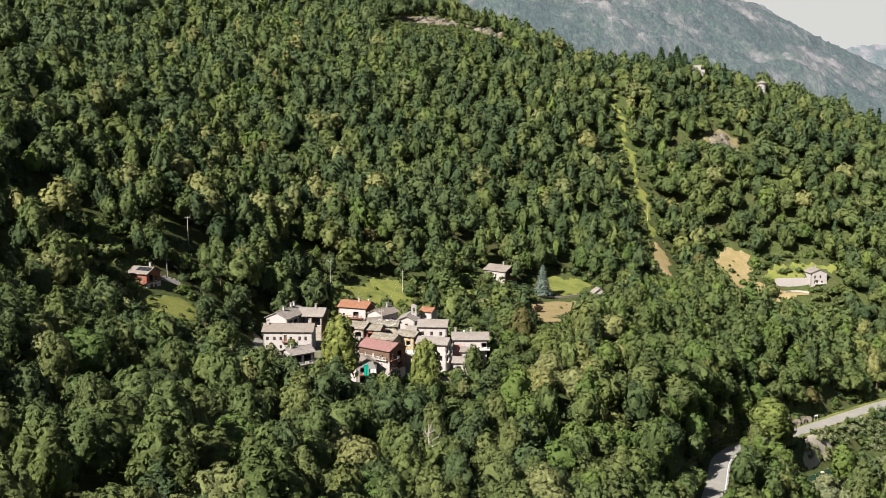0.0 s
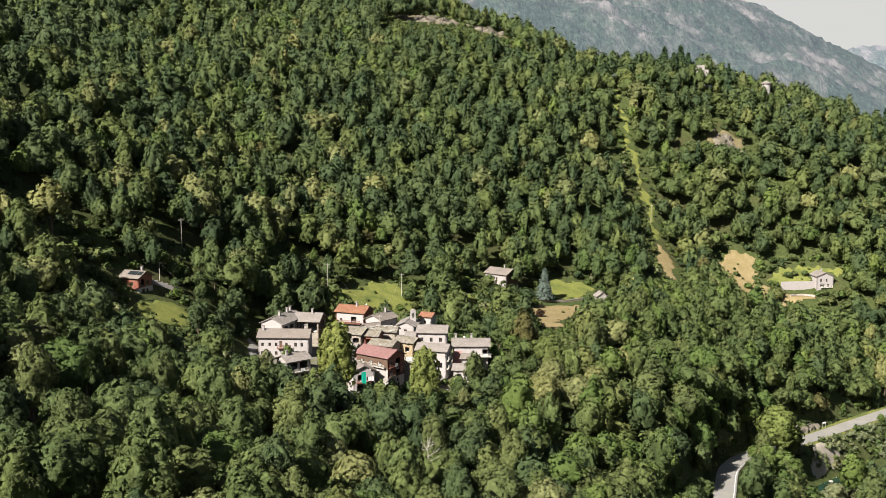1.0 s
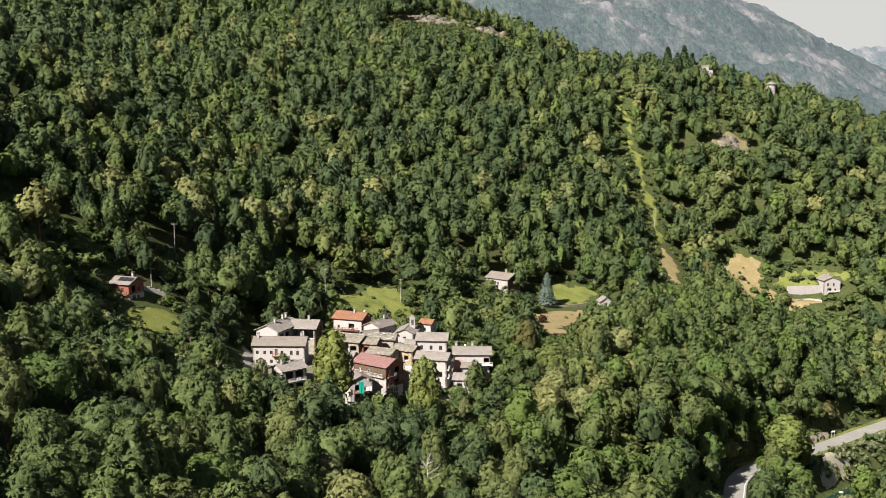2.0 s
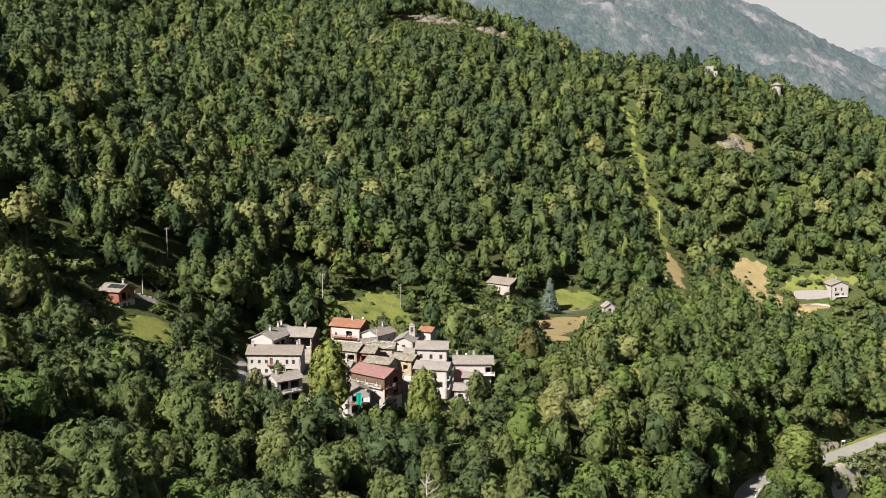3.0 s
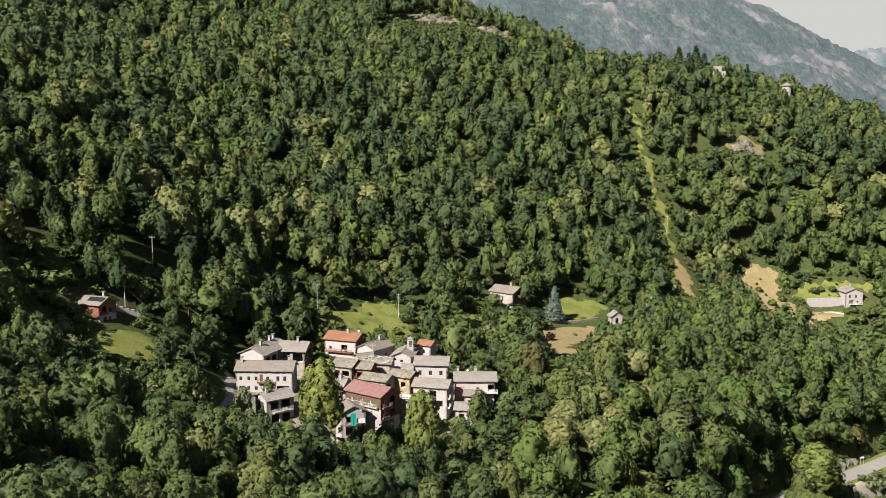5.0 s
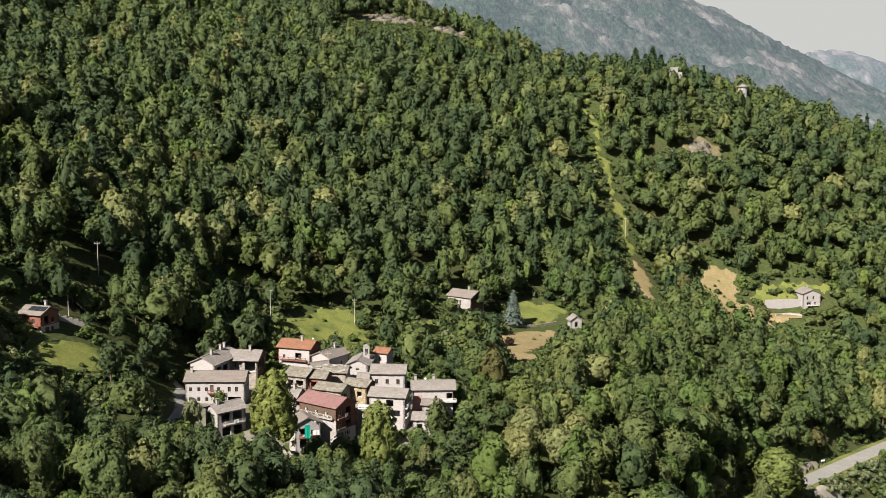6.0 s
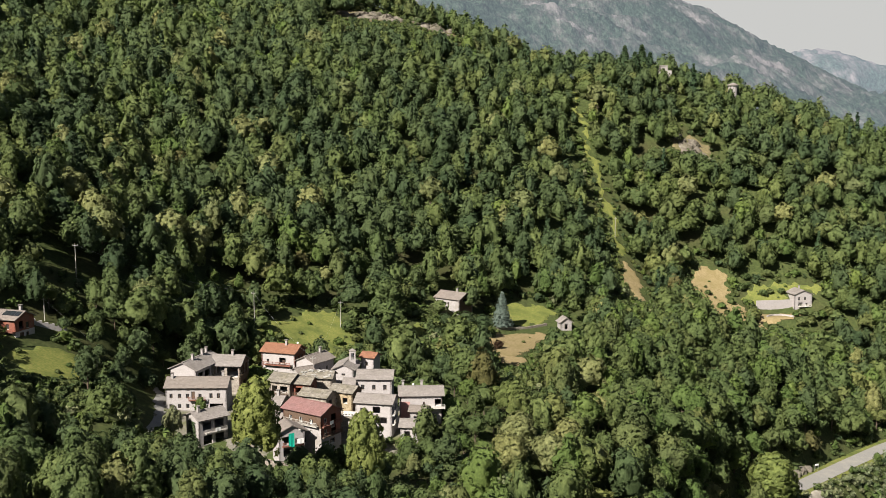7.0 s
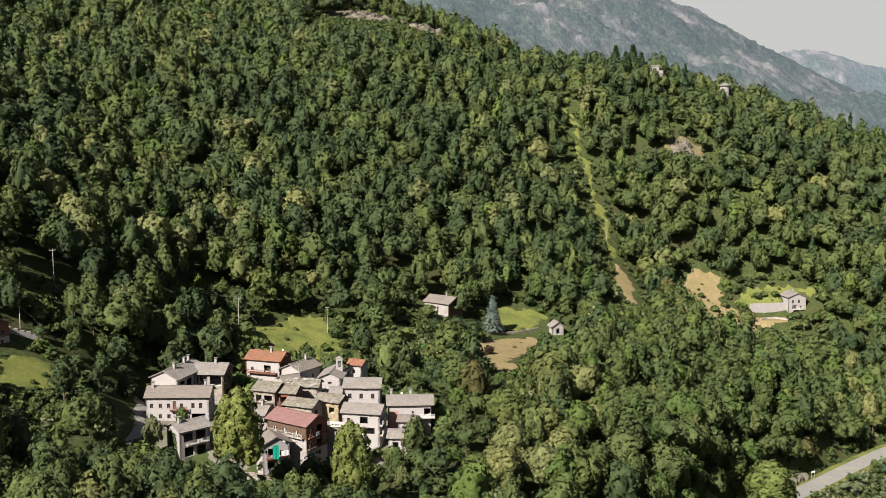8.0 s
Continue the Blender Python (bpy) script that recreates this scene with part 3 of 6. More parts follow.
def trunk_mesh(name, height, radius, limbs, seed, mat=BARK):
    rnd = random.Random(seed)
    bm = bmesh.new()
    lean = Vector((rnd.uniform(-0.3, 0.3), rnd.uniform(-0.3, 0.3), 0))
    rod(bm, (0, 0, -1.5), lean * 0.5 + Vector((0, 0, height * 0.5)), radius, radius * 0.7, 8)
    rod(bm, lean * 0.5 + Vector((0, 0, height * 0.5)), lean + Vector((0, 0, height)), radius * 0.7, radius * 0.2, 7)
    for k in range(limbs):
        z = height * rnd.uniform(0.25, 0.75)
        a = 2.4 * k + rnd.uniform(-0.4, 0.4)
        rod(bm, lean * (z / height) + Vector((0, 0, z)), (math.cos(a) * height * 0.2, math.sin(a) * height * 0.2, z + height * 0.18), radius * 0.4, radius * 0.1, 5)
    me = bpy.data.meshes.new(name)
    bm.to_mesh(me)
    bm.free()
    me.materials.append(mat)
    return me


def crown_mesh(name, v, f, nv, mat):
    return mesh_of(name, v, f, [mat], smooth=True, normals=nv)


BARE_ROCK = ((162, 592, 9, 6), (-4, 698, 25, 17), (30, 688, 12, 11))


BLOOMING = ((-133, 558), (-137, 525), (-60, 490), (-101, 432), (-93, 437), (-47, 468), (-97, 364), (-88, 356), (-83, 346), (-105, 329),
            (-71, 385), (-64, 394), (-47, 430), (-29, 453), (-37, 609), (-20, 558), (73, 660), (55, 557), (80, 552), (83, 539), (62, 507),
            (151, 560), (197, 549), (226, 569), (114, 605), (-86, 622), (20, 495), (-113, 285))


def wooded(x, y):
    """Where trees stand: off the meadows, the road, the river, the village and spots cleared for the camera's view."""
    ok = np.hypot((x + 17) / 45, (y - 297) / 39) > 1
    for outline in MEADOWS.values():
        ok &= ~in_outline(x, y, outline, 1.5)
    ok &= (along(ROAD, x, y)[0] > 5.6) & (along(RIVER, x, y)[0] > 7.5)
    for cx, cy, r in ((-90, 290, 8), (180, 505, 10), (-45, 277, 9), (-52, 283, 7), (-58, 296, 7), (-58, 287, 6), (25, 434, 8), (70, 439, 5.5), (196, 516, 10), (198, 506, 8), (190, 502, 7), (24, 425, 8), (69, 432, 5), (50, 429, 5.5), (58, 434, 5.5), (44, 425, 4.5), (64, 439, 4), (159, 645, 7), (199, 643, 5)):
        ok &= np.hypot(x - cx, y - cy) > r
    for cx, cy in BLOOMING:
        ok &= np.hypot(x - cx, y - cy) > 4.2
    for cx, cy, a, b in BARE_ROCK:
        ok &= np.hypot((x - cx) / a, (y - cy) / b) > 1
    return ok


# stretches where trees are kept low to fit the camera's view: west, east, south, north, size
LOW_FOR_VIEW = ((12, 75, 695, 770, 0.78), (-45, 12, 716, 770, 0.95), (-56, 18, 205, 226, 0.8), (-56, 18, 226, 242, 0.55), (-58, 18, 242, 273, 0.34), (18, 36, 238, 286, 0.5), (-128, -98, 268, 304, 0.36), (2, 17, 424, 448, 0.55), (-72, -56, 264, 306, 0.5), (-62, -44, 358, 392, 0.5), (-46, 8, 330, 368, 1), (30, 54, 330, 357, 1), (48, 76, 400, 430, 1), (10, 40, 405, 429, 0.42), (132, 214, 470, 500, 1),
              (-102, -66, 258, 286, 0.32), (100, 118, 455, 482, 1), (0, 20, 372, 392, 1), (146, 172, 614, 646, 0.62), (186, 214, 616, 645, 0.82))
# trees capped southward along the camera's lines of sight, so open places show: west, east, y, eastward lean, rise for
# each metre, reach
SIGHT_LANES = ((-89, -83, 329, -0.25, 0.22, 40), (-90, -70, 278, -0.27, 0.18, 50), (37, 47, 356, 0.12, 0.20, 50), (41, 51, 378, 0.12, 0.18, 40), (40, 56, 398, 0.12, 0.15, 40), (42, 65, 430, 0.13, 0.24, 60), (15, 40, 426, 0.06, 0.24, 40), (60, 76, 435, 0.17, 0.21, 60), (46, 67, 447, 0.13, 0.3, 40),
              (103, 115, 478, 0.24, 0.28, 60), (106, 115, 498, 0.24, 0.32, 44), (106, 114, 515, 0.22, 0.36, 44), (106, 113.5, 532, 0.2, 0.40, 44), (104.5, 112, 552, 0.2, 0.46, 36), (102, 109, 573, 0.2, 0.5, 36), (101, 107.5, 590, 0.2, 0.55, 30), (101, 107, 606, 0.18, 0.6, 26),
              (143, 168, 497, 0.3, 0.22, 60), (142, 166, 512, 0.3, 0.4, 40), (168, 203, 500, 0.35, 0.34, 50), (-42, -8, 372, -0.06, 0.34, 50), (2, 14, 390, 0.03, 0.33, 50), (148, 174, 588, 0.27, 0.8, 30), (-32, 44, 680, 0.0, 0.14, 55),
              (122, 138, 350, 0.34, 0.30, 60), (140, 156, 366, 0.34, 0.26, 60), (156, 176, 384, 0.34, 0.25, 60), (176, 204, 404, 0.36, 0.25, 60), (78, 84, 268, 0.28, 0.5, 30), (82, 90, 288, 0.28, 0.45, 30), (88, 97, 306, 0.28, 0.42, 30), (94, 104, 320, 0.28, 0.42, 24), (126, 138, 336, 0.33, 0.3, 40))


def low(x, y):
    """Size of the trees at these places against a full-grown one, cut down where they would block the camera's view."""
    s = np.ones(x.shape)
    for x0, x1, y0, y1, k in LOW_FOR_VIEW:
        s = np.where((x > x0) & (x < x1) & (y > y0) & (y < y1), k, s)
    for x0, x1, y0, lean, rise, reach in SIGHT_LANES:
        d = y0 - y
        at = x + d * lean
        front = (d > -2) & (d < reach) & (at > x0 - 3.5) & (at < x1 + 3.5)
        s = np.where(front, np.minimum(s, np.maximum(0.16, (0.7 + (1.3 if x0 > 120 else 0.7 if x0 > 100 else 0.9) * rise * d) / 14)), s)
    return s


def scatter(x0, x1, y0, y1, gap, seed, loose=0.40):
    rng = np.random.default_rng(seed)
    gx, gy = np.meshgrid(np.arange(x0, x1, gap), np.arange(y0, y1, gap * 0.87))
    gx = gx + (np.arange(gy.shape[0]) % 2)[:, None] * gap * 0.5
    x, y = gx.ravel() + rng.uniform(-loose, loose, gx.size) * gap, gy.ravel() + rng.uniform(-loose, loose, gx.size) * gap
    keep = wooded(x, y) & (x > -0.45 * (y + 33) - 20) & (x < 0.50 * y + 16) & ((y < 692) | (x < 72))
    return x[keep], y[keep]


def tint_of(x, y, rng):
    """Kind of foliage for trees of the wood: darker in the west, lighter and yellower on the eastern bench, partly in
    place of sunlight missing there.
    """
    n = len(x)
    u = rng.uniform(0, 1, n)
    stand = np.sin(x / 31 + 1.3 * np.sin(y / 43)) * np.cos(y / 37 + 0.9 * np.sin(x / 53))
    # lighter tints in the east partly stand in for missing sunlight
    light = ease(10, 60, x) * (1 - ease(430, 520, y)) * 0.40 + ((x > -60) & (y < 240)) * 0.05 + 0.14 * stand + 0.16 * ((x > 16) & (y < 330))
    high = 0.16 * ease(400, 480, y) * (1 - ease(60, 140, x))
    high = high - 0.10 * ease(470, 540, y) * ease(-60, 0, x)
    t = np.select((u < np.maximum(0.42 - light, 0.05) + high, u < 0.86 - 0.55 * light + 0.4 * high, u < 0.94 - 0.4 * light, u < 0.972, u < 0.997), (0, 1, 2, 3, 4), 5)
    return t


def woodland(name, label, x, y, templates, pick, tint, scale, seed):
    """One sheet of forest: many trees of a few growth forms, turned and sized at random."""
    rng = np.random.default_rng(seed)
    z = ground(x, y)
    turn = rng.uniform(0, 2 * math.pi, len(x))
    vs, ns, fs, ms, shades, at = [], [], [], [], [], 0
    for k, (tv, tf, tn) in enumerate(templates):
        sel = np.nonzero(pick == k)[0]
        if not len(sel):
            continue
        c, s = np.cos(turn[sel])[:, None], np.sin(turn[sel])[:, None]
        wide, high = scale[sel][:, None] * rng.uniform(0.96, 1.24, (len(sel), 1)), scale[sel][:, None] * rng.uniform(0.9, 1.15, (len(sel), 1))
        v = np.stack((x[sel][:, None] + wide * (c * tv[:, 0] - s * tv[:, 1]), y[sel][:, None] + wide * (s * tv[:, 0] + c * tv[:, 1]), z[sel][:, None] + high * tv[:, 2] - 0.4), 2)
        off = at + np.arange(len(sel))[:, None, None] * len(tv)
        fs.append((tf[None] + off).reshape(-1, 3))
        ms.append(np.repeat(tint[sel], len(tf)))
        shades.append(np.repeat(rng.uniform(0, 1, len(sel)), len(tf)))
        ns.append(np.stack((c * tn[:, 0] - s * tn[:, 1], s * tn[:, 0] + c * tn[:, 1], np.broadcast_to(tn[:, 2], (len(sel), len(tn)))), 2).reshape(-1, 3))
        vs.append(v.reshape(-1, 3))
        at += v.shape[0] * v.shape[1]
    me = mesh_of(name, np.concatenate(vs), np.concatenate(fs), LEAVES, np.concatenate(ms), True, np.concatenate(ns))
    me.attributes.new("shade", "FLOAT", "FACE").data.foreach_set("value", np.concatenate(shades).astype(np.float32))
    return tagged(part(name, me, None), label, "forest", kind="stuff")


FORMS_FAR = [crown("broad", 44, 5, 0.96, 11 + k, 7, 2) for k in range(5)] + [crown("tall", 44, 5, 0.90, 31 + k, 8, 2) for k in range(5)] + [crown("spruce", 24, 10, 1.1, 51)]
FORMS_MID = [crown("broad", 66, 8, 0.80, 111 + k, 9, 2) for k in range(6)] + [crown("tall", 70, 8, 0.74, 131 + k, 10, 2) for k in range(6)] + [crown("spruce", 32, 10, 0.85, 151)]
FORMS_CLOSE = [crown("broad", 92, 9, 0.64, 161 + k, 11, 2, 0.85) for k in range(4)] + [crown("tall", 92, 9, 0.60, 181 + k, 12, 2, 0.85) for k in range(4)]

rng = np.random.default_rng(5)
x, y = scatter(-250, 350, 425, 770, 7.1, 21, 0.46)
pick = np.where(rng.uniform(0, 1, len(x)) < np.where((x < 60) & (y < 560), 0.85, 0.6), rng.integers(5, 10, len(x)), rng.integers(0, 5, len(x)))
tint = tint_of(x, y, rng)
dark = rng.uniform(0, 1, len(x)) < 0.02
pick[dark], tint[dark] = 10, 6
woodland("woodland_upper", "dense mixed broadleaf forest on a steep hillside", x, y, FORMS_FAR, pick, tint, (0.82 + 0.50 * rng.uniform(0, 1, len(x)) ** 1.4) * low(x, y), 22)

x, y = scatter(-160, 260, 200, 428, 7.3, 23, 0.46)
pick = np.where(rng.uniform(0, 1, len(x)) < np.where(x < -30, 0.75, 0.45), rng.integers(6, 12, len(x)), rng.integers(0, 6, len(x)))
tint = tint_of(x, y, rng)
size = 0.74 + 0.55 * rng.uniform(0, 1, len(x)) ** 1.4
size *= low(x, y)
near = (y < 325) & (x > -130) & (x < 110)
far = ~near
woodland("woodland_lower", "dense green broadleaf wood above a mountain village", x[far], y[far], FORMS_MID, pick[far], tint[far], size[far], 24)
tall = pick[near] >= 6
pick = np.where(tall, rng.integers(4, 8, len(tall)), rng.integers(0, 4, len(tall)))
woodland("woodland_village", "dense green broadleaf wood round a mountain village", x[near], y[near], FORMS_CLOSE, pick, tint[near], size[near], 27)

# undergrowth: shrubs that fill the low stretches, the meadow edges and the banks
FORMS_LOW = [crown("bush", 9, 5, 0.55, 171 + k, 5, 1) for k in range(4)]
x, y = [], []
for k, (x0, x1, y0, y1, _) in enumerate(LOW_FOR_VIEW):
    px, py = scatter(x0, x1, y0, y1, 4.5 if y0 < 600 else 6.0, 60 + k, 0.8)
    x.append(px)
    y.append(py)
px, py = scatter(80, 240, 200, 450, 4.0, 80, 0.8)
near = (along(RIVER, px, py)[0] < 36) | (along(ROAD, px, py)[0] < 14)
x.append(px[near])
y.append(py[near])
for k, outline in enumerate(MEADOWS.values()):
    o = np.array(outline)
    px, py = scatter(o[:, 0].min() - 8, o[:, 0].max() + 8, o[:, 1].min() - 8, o[:, 1].max() + 8, 3.4, 90 + k)
    edge = in_outline(px, py, outline, 7.5)
    x.append(px[edge])
    y.append(py[edge])
for x0, x1, y0, lean, rise, reach in SIGHT_LANES:
    deep = min(reach, 26)
    px, py = scatter(x0 - 5 - deep * lean, x1 + 5, y0 - deep, y0 + 1, 2.9, int(x0 + y0), 0.8)
    lane_shrubs = low(px, py) < 0.4
    x.append(px[lane_shrubs])
    y.append(py[lane_shrubs])
for cx, cy, a, b in BARE_ROCK:
    px, py = scatter(cx - a - 7, cx + a + 7, cy - b - 7, cy + b + 7, 4.0, int(cy))
    x.append(px)
    y.append(py)
x, y = np.concatenate(x), np.concatenate(y)
size = np.minimum(rng.uniform(0.75, 1.45, len(x)) ** 2, np.maximum(low(x, y) * 6.0, 0.85))
tint = rng.choice((0, 1, 2, 3, 9), len(x), p=(0.16, 0.40, 0.22, 0.18, 0.04))
tint = np.where((x > 118) & (y < 395) & (y < 340 + 0.95 * (x - 118)) & (rng.uniform(0, 1, len(x)) < 0.6), 9, tint)
woodland("undergrowth", "thick low shrubs and saplings between meadows and wood", x, y, FORMS_LOW, rng.integers(0, 4, len(x)), tint, size, 66)

# trees that stand near enough to be told apart
NEAR, MIDS = [], []
for k in range(9):
    kind = ("broad", "tall", "broad")[k % 3]
    v, f, nv = crown(kind, 190, 16, 0.52, 211 + k, 14, 3, 0.68)
    mat = (LEAF_MID, LEAF_DEEP, LEAF_OLIVE, LEAF_MID, LEAF_MID, LEAF_DEEP, LEAF_FRESH, LEAF_OLIVE, LEAF_BLOOM)[k]
    NEAR.append((kind, crown_mesh("crown", v, f, nv, mat), trunk_mesh("trunk", 8.2 if kind == "broad" else 10.5, 0.28, 5, k)))
    MIDS.append((kind, crown_mesh("crown", *crown(kind, 90, 8, 0.66, 311 + k, 11, 2, 0.9), mat), NEAR[-1][2]))
v, f, nv = crown("spruce", 190, 10, 0.6, 251)
SPRUCE_BLUE = ("spruce", crown_mesh("crown", v, f, nv, LEAF_BLUE), trunk_mesh("trunk", 15.5, 0.25, 0, 40))
SPRUCE_DARK = ("spruce", crown_mesh("crown", v, f, nv, LEAF_SPRUCE), trunk_mesh("trunk", 15.5, 0.25, 0, 41))
v, f, nv = crown("bush", 34, 9, 0.36, 261, 6, 2)
v2, f2, nv2 = crown("broad", 100, 12, 0.7, 271, 14, 3)
vc, fc, nc = crown("broad", 50, 11, 0.95, 291, 9, 2)
CATKIN = ("broad", crown_mesh("crown", vc, fc, nc, LEAF_BLOOM), trunk_mesh("trunk", 8.2, 0.28, 4, 45))
v3, f3, nv3 = crown("tall", 280, 14, 0.48, 281, 16, 3, 0.75)
LIME = ("tall", crown_mesh("crown", v3, f3, nv3, LEAF_LIME), trunk_mesh("trunk", 10.5, 0.25, 6, 44))
WILLOW = ("broad", crown_mesh("crown", v2, f2, nv2, LEAF_WILLOW), trunk_mesh("trunk", 8, 0.2, 6, 43))
BUSHES = [("bush", crown_mesh("crown", v, f, nv, m), trunk_mesh("trunk", 1.2, 0.06, 3, 42)) for m in (LEAF_MID, LEAF_OLIVE, LEAF_COPPER, LEAF_FRESH)]
TREE_WORDS = {"broad": "spreading broadleaf tree in full summer leaf", "tall": "tall slender broadleaf tree in full leaf", "spruce": "conical spruce with layered needles", "bush": "low rounded leafy shrub"}


def tree(form, x, y, size, label="", wide=1.0, group="", turn=None, sink=0.2):
    kind, crown_me, trunk_me = form
    spin = turn if turn is not None else (x * 37 + y * 91) % 360
    z = float(ground(x, y)[0]) - sink
    ob = thing("shrub" if kind == "bush" else kind if kind == "spruce" else "tree",
               pose(x, y, z, 0, 0, spin) @ Matrix.Diagonal((size * wide, size * wide, size, 1)),
               label or TREE_WORDS[kind], "shrub" if kind == "bush" else "tree", group)
    part("trunk", trunk_me, None, ob)
    part("crown", crown_me, None, ob)
    return ob


x, y = scatter(-150, 130, 58, 201, 9.4, 25)
rnd = random.Random(8)
rest = []
deep = ground(x, y) > 108 - 0.385 * (y + 33)
for n, (tx, ty) in enumerate(zip(x, y)):
    k = rnd.choices(range(9), (5, 3, 6, 5, 6, 3, 2.5, 6, 3))[0]
    s, turn = rnd.uniform(0.85, 1.3), rnd.uniform(0, 360)
    if -66 < tx < 34 and ty > 112 and deep[n]:
        tree(NEAR[k], float(tx), float(ty), s, group="trees of the near wood", turn=turn)
    else:
        rest.append((tx, ty, k, s, deep[n]))
rest = np.array(rest)
REST_FORMS = [crown(("broad", "tall", "broad")[k % 3], 170, 14, 0.54, 231 + k, 12, 3, 0.78) for k in range(9)]
kinds = rest[:, 2].astype(int)
slope = rest[:, 4] > 0
kind_tint = np.array((1, 0, 2, 1, 1, 0, 3, 2, 4))[kinds]
woodland("woodland_near", "tall green broadleaf trees of a dense wood", rest[slope, 0], rest[slope, 1], REST_FORMS, kinds[slope], kind_tint[slope], rest[slope, 3], 26)
woodland("woodland_valley", "green broadleaf trees on the valley floor", rest[~slope, 0], rest[~slope, 1], FORMS_FAR, kinds[~slope], kind_tint[~slope], rest[~slope, 3], 28)

# trees that stand out, one by one
for k, (tx, ty) in enumerate(BLOOMING):
    tree(CATKIN, tx, ty, 1.30 + 0.25 * ((k * 0.37) % 1), "chestnut tree pale yellow with catkins", 1.05, "blooming chestnut trees")
for tx, ty, s in ((32, 277, 1.12), (38, 270, 1.16), (28, 264, 1.05), (45, 286, 1.1), (58, 311, 1.05), (70, 322, 1.0)):
    tree(NEAR[8], tx, ty, s, "chestnut tree pale yellow with catkins", 1.05, "blooming chestnut trees")
tree(LIME, -27.4, 249, 1.62, "tall leafy lime tree before the village houses", 1.05, sink=2.2)
tree(LIME, -4.2, 239, 1.40, "tall olive-green tree before the village houses", 0.95, sink=2.2)
tree(WILLOW, -50.4, 278.6, 0.80, "small tree with light olive leaves beside a stone house", 0.72)
tree(MIDS[6], -46.3, 293.4, 0.5, "little fruit tree before a white house", 0.85)
tree(MIDS[5], 13.5, 263, 0.82, "dark green tree beside low outbuildings", 1.1)
for tx, ty, top in ((29.5, 408.5, 57.0), (22.0, 408, 56.5), (35.5, 410, 55.5)):
    tree(MIDS[5], tx, ty, (top - float(ground(tx, ty)[0])) / 11.8, "broad dark green tree beside a hay field", 1.15, "dark trees beside the hay field")
for tx, ty, s, k in ((9.5, 275.5, 0.92, 7), (5.0, 272, 0.68, 6), (15, 278, 0.66, 3), (-13.9, 266.5, 0.74, 0), (-20, 264.5, 0.70, 5), (-8.5, 267, 0.72, 3)):
    tree(MIDS[k], tx, ty, s, "leafy green tree below the village walls", 1.05, "trees below the village")
for tx, ty, s, k in ((-40.5, 373, 2.0, 0), (-37.5, 367, 1.7, 3), (-13, 390, 2.1, 0), (-10.5, 385, 1.4, 1), (-15.5, 380.5, 1.3, 3), (-34, 372, 1.1, 1)):
    tree(BUSHES[k], tx, ty, s, "leafy shrub at the edge of a rough meadow", 1.2, "shrubs of the rough meadow")
tree(BUSHES[1], 20.0, 423.5, 2.4, "olive-green bush before a barn", 1.1)
tree(SPRUCE_BLUE, 44.2, 428, 0.88, "blue-grey spruce at the edge of a hay field", 1.7)
tree(BUSHES[2], 39.4, 394, 1.5, "copper-leaved shrub on a mown field", 1.2)
for tx, ty, s in ((-69, 275, 0.85), (-65, 282, 0.6), (-66, 291, 0.6), (-67, 300, 0.6)):
    tree(MIDS[1], tx, ty, s, "tall green tree shading a lane", 1.1, "trees beside the lane")
tree(BUSHES[0], -32.6, 318, 2.2, "leafy bush beside an orange-roofed house")
tree(BUSHES[3], -27.0, 320, 1.5, "fresh green bush beside an orange-roofed house")
for tx, ty, s, w in ((138, 648, 1.3, 1.7), (143, 644, 1.15, 1.8), (148, 648, 1.4, 1.7), (152, 645, 1.2, 1.8)):
    tree(SPRUCE_DARK, tx, ty, s, "dark spruce on the hill crest", w, "spruces on the crest")
for tx, ty, s in ((194, 635, 0.8), (200, 634, 0.85), (205, 637, 0.9), (209, 641, 0.9), (191, 638, 1.0), (152, 638, 0.95), (158, 637, 0.92), (163, 638, 0.92), (169, 641, 1.0)):
    tree(MIDS[(0, 3, 4)[int(tx) % 3]], tx, ty, s, "green tree below old walls on the crest", 1.1, "trees of the crest")
tree(MIDS[0], 163.5, 650, 1.35, "tall tree on the hill crest above old walls", 0.8)
tree(MIDS[5], 178, 648, 1.35, "dark umbrella-shaped tree on the hill crest", 1.2)
tree(MIDS[5], 184, 646, 1.2, "dark spreading tree on the hill crest", 1.2)
tree(LIME, 115, 330.5, 1.45, "large yellow-green tree beside the valley road", 1.6, sink=2.5)
tree(LIME, 121.5, 337.5, 1.0, "yellow-green tree beside the valley road", 1.5, sink=3.0)
for tx, ty, s, w in ((103, 316, 0.62, 1.2), (108, 324, 0.75, 1.2), (104, 309, 0.68, 1.2), (99, 294, 0.66, 1.2), (111, 311, 0.72, 1.2), (106, 296, 0.74, 1.2), (97, 280, 0.66, 1.2), (104, 282, 0.8, 1.2), (115, 318, 0.7, 1.2), (92, 266, 0.66, 1.2), (100, 266, 0.8, 1.2)):
    tree(MIDS[(7, 6, 8)[int(tx) % 3]], tx, ty, s, "green broadleaf tree between road and river", w, "trees between road and river")
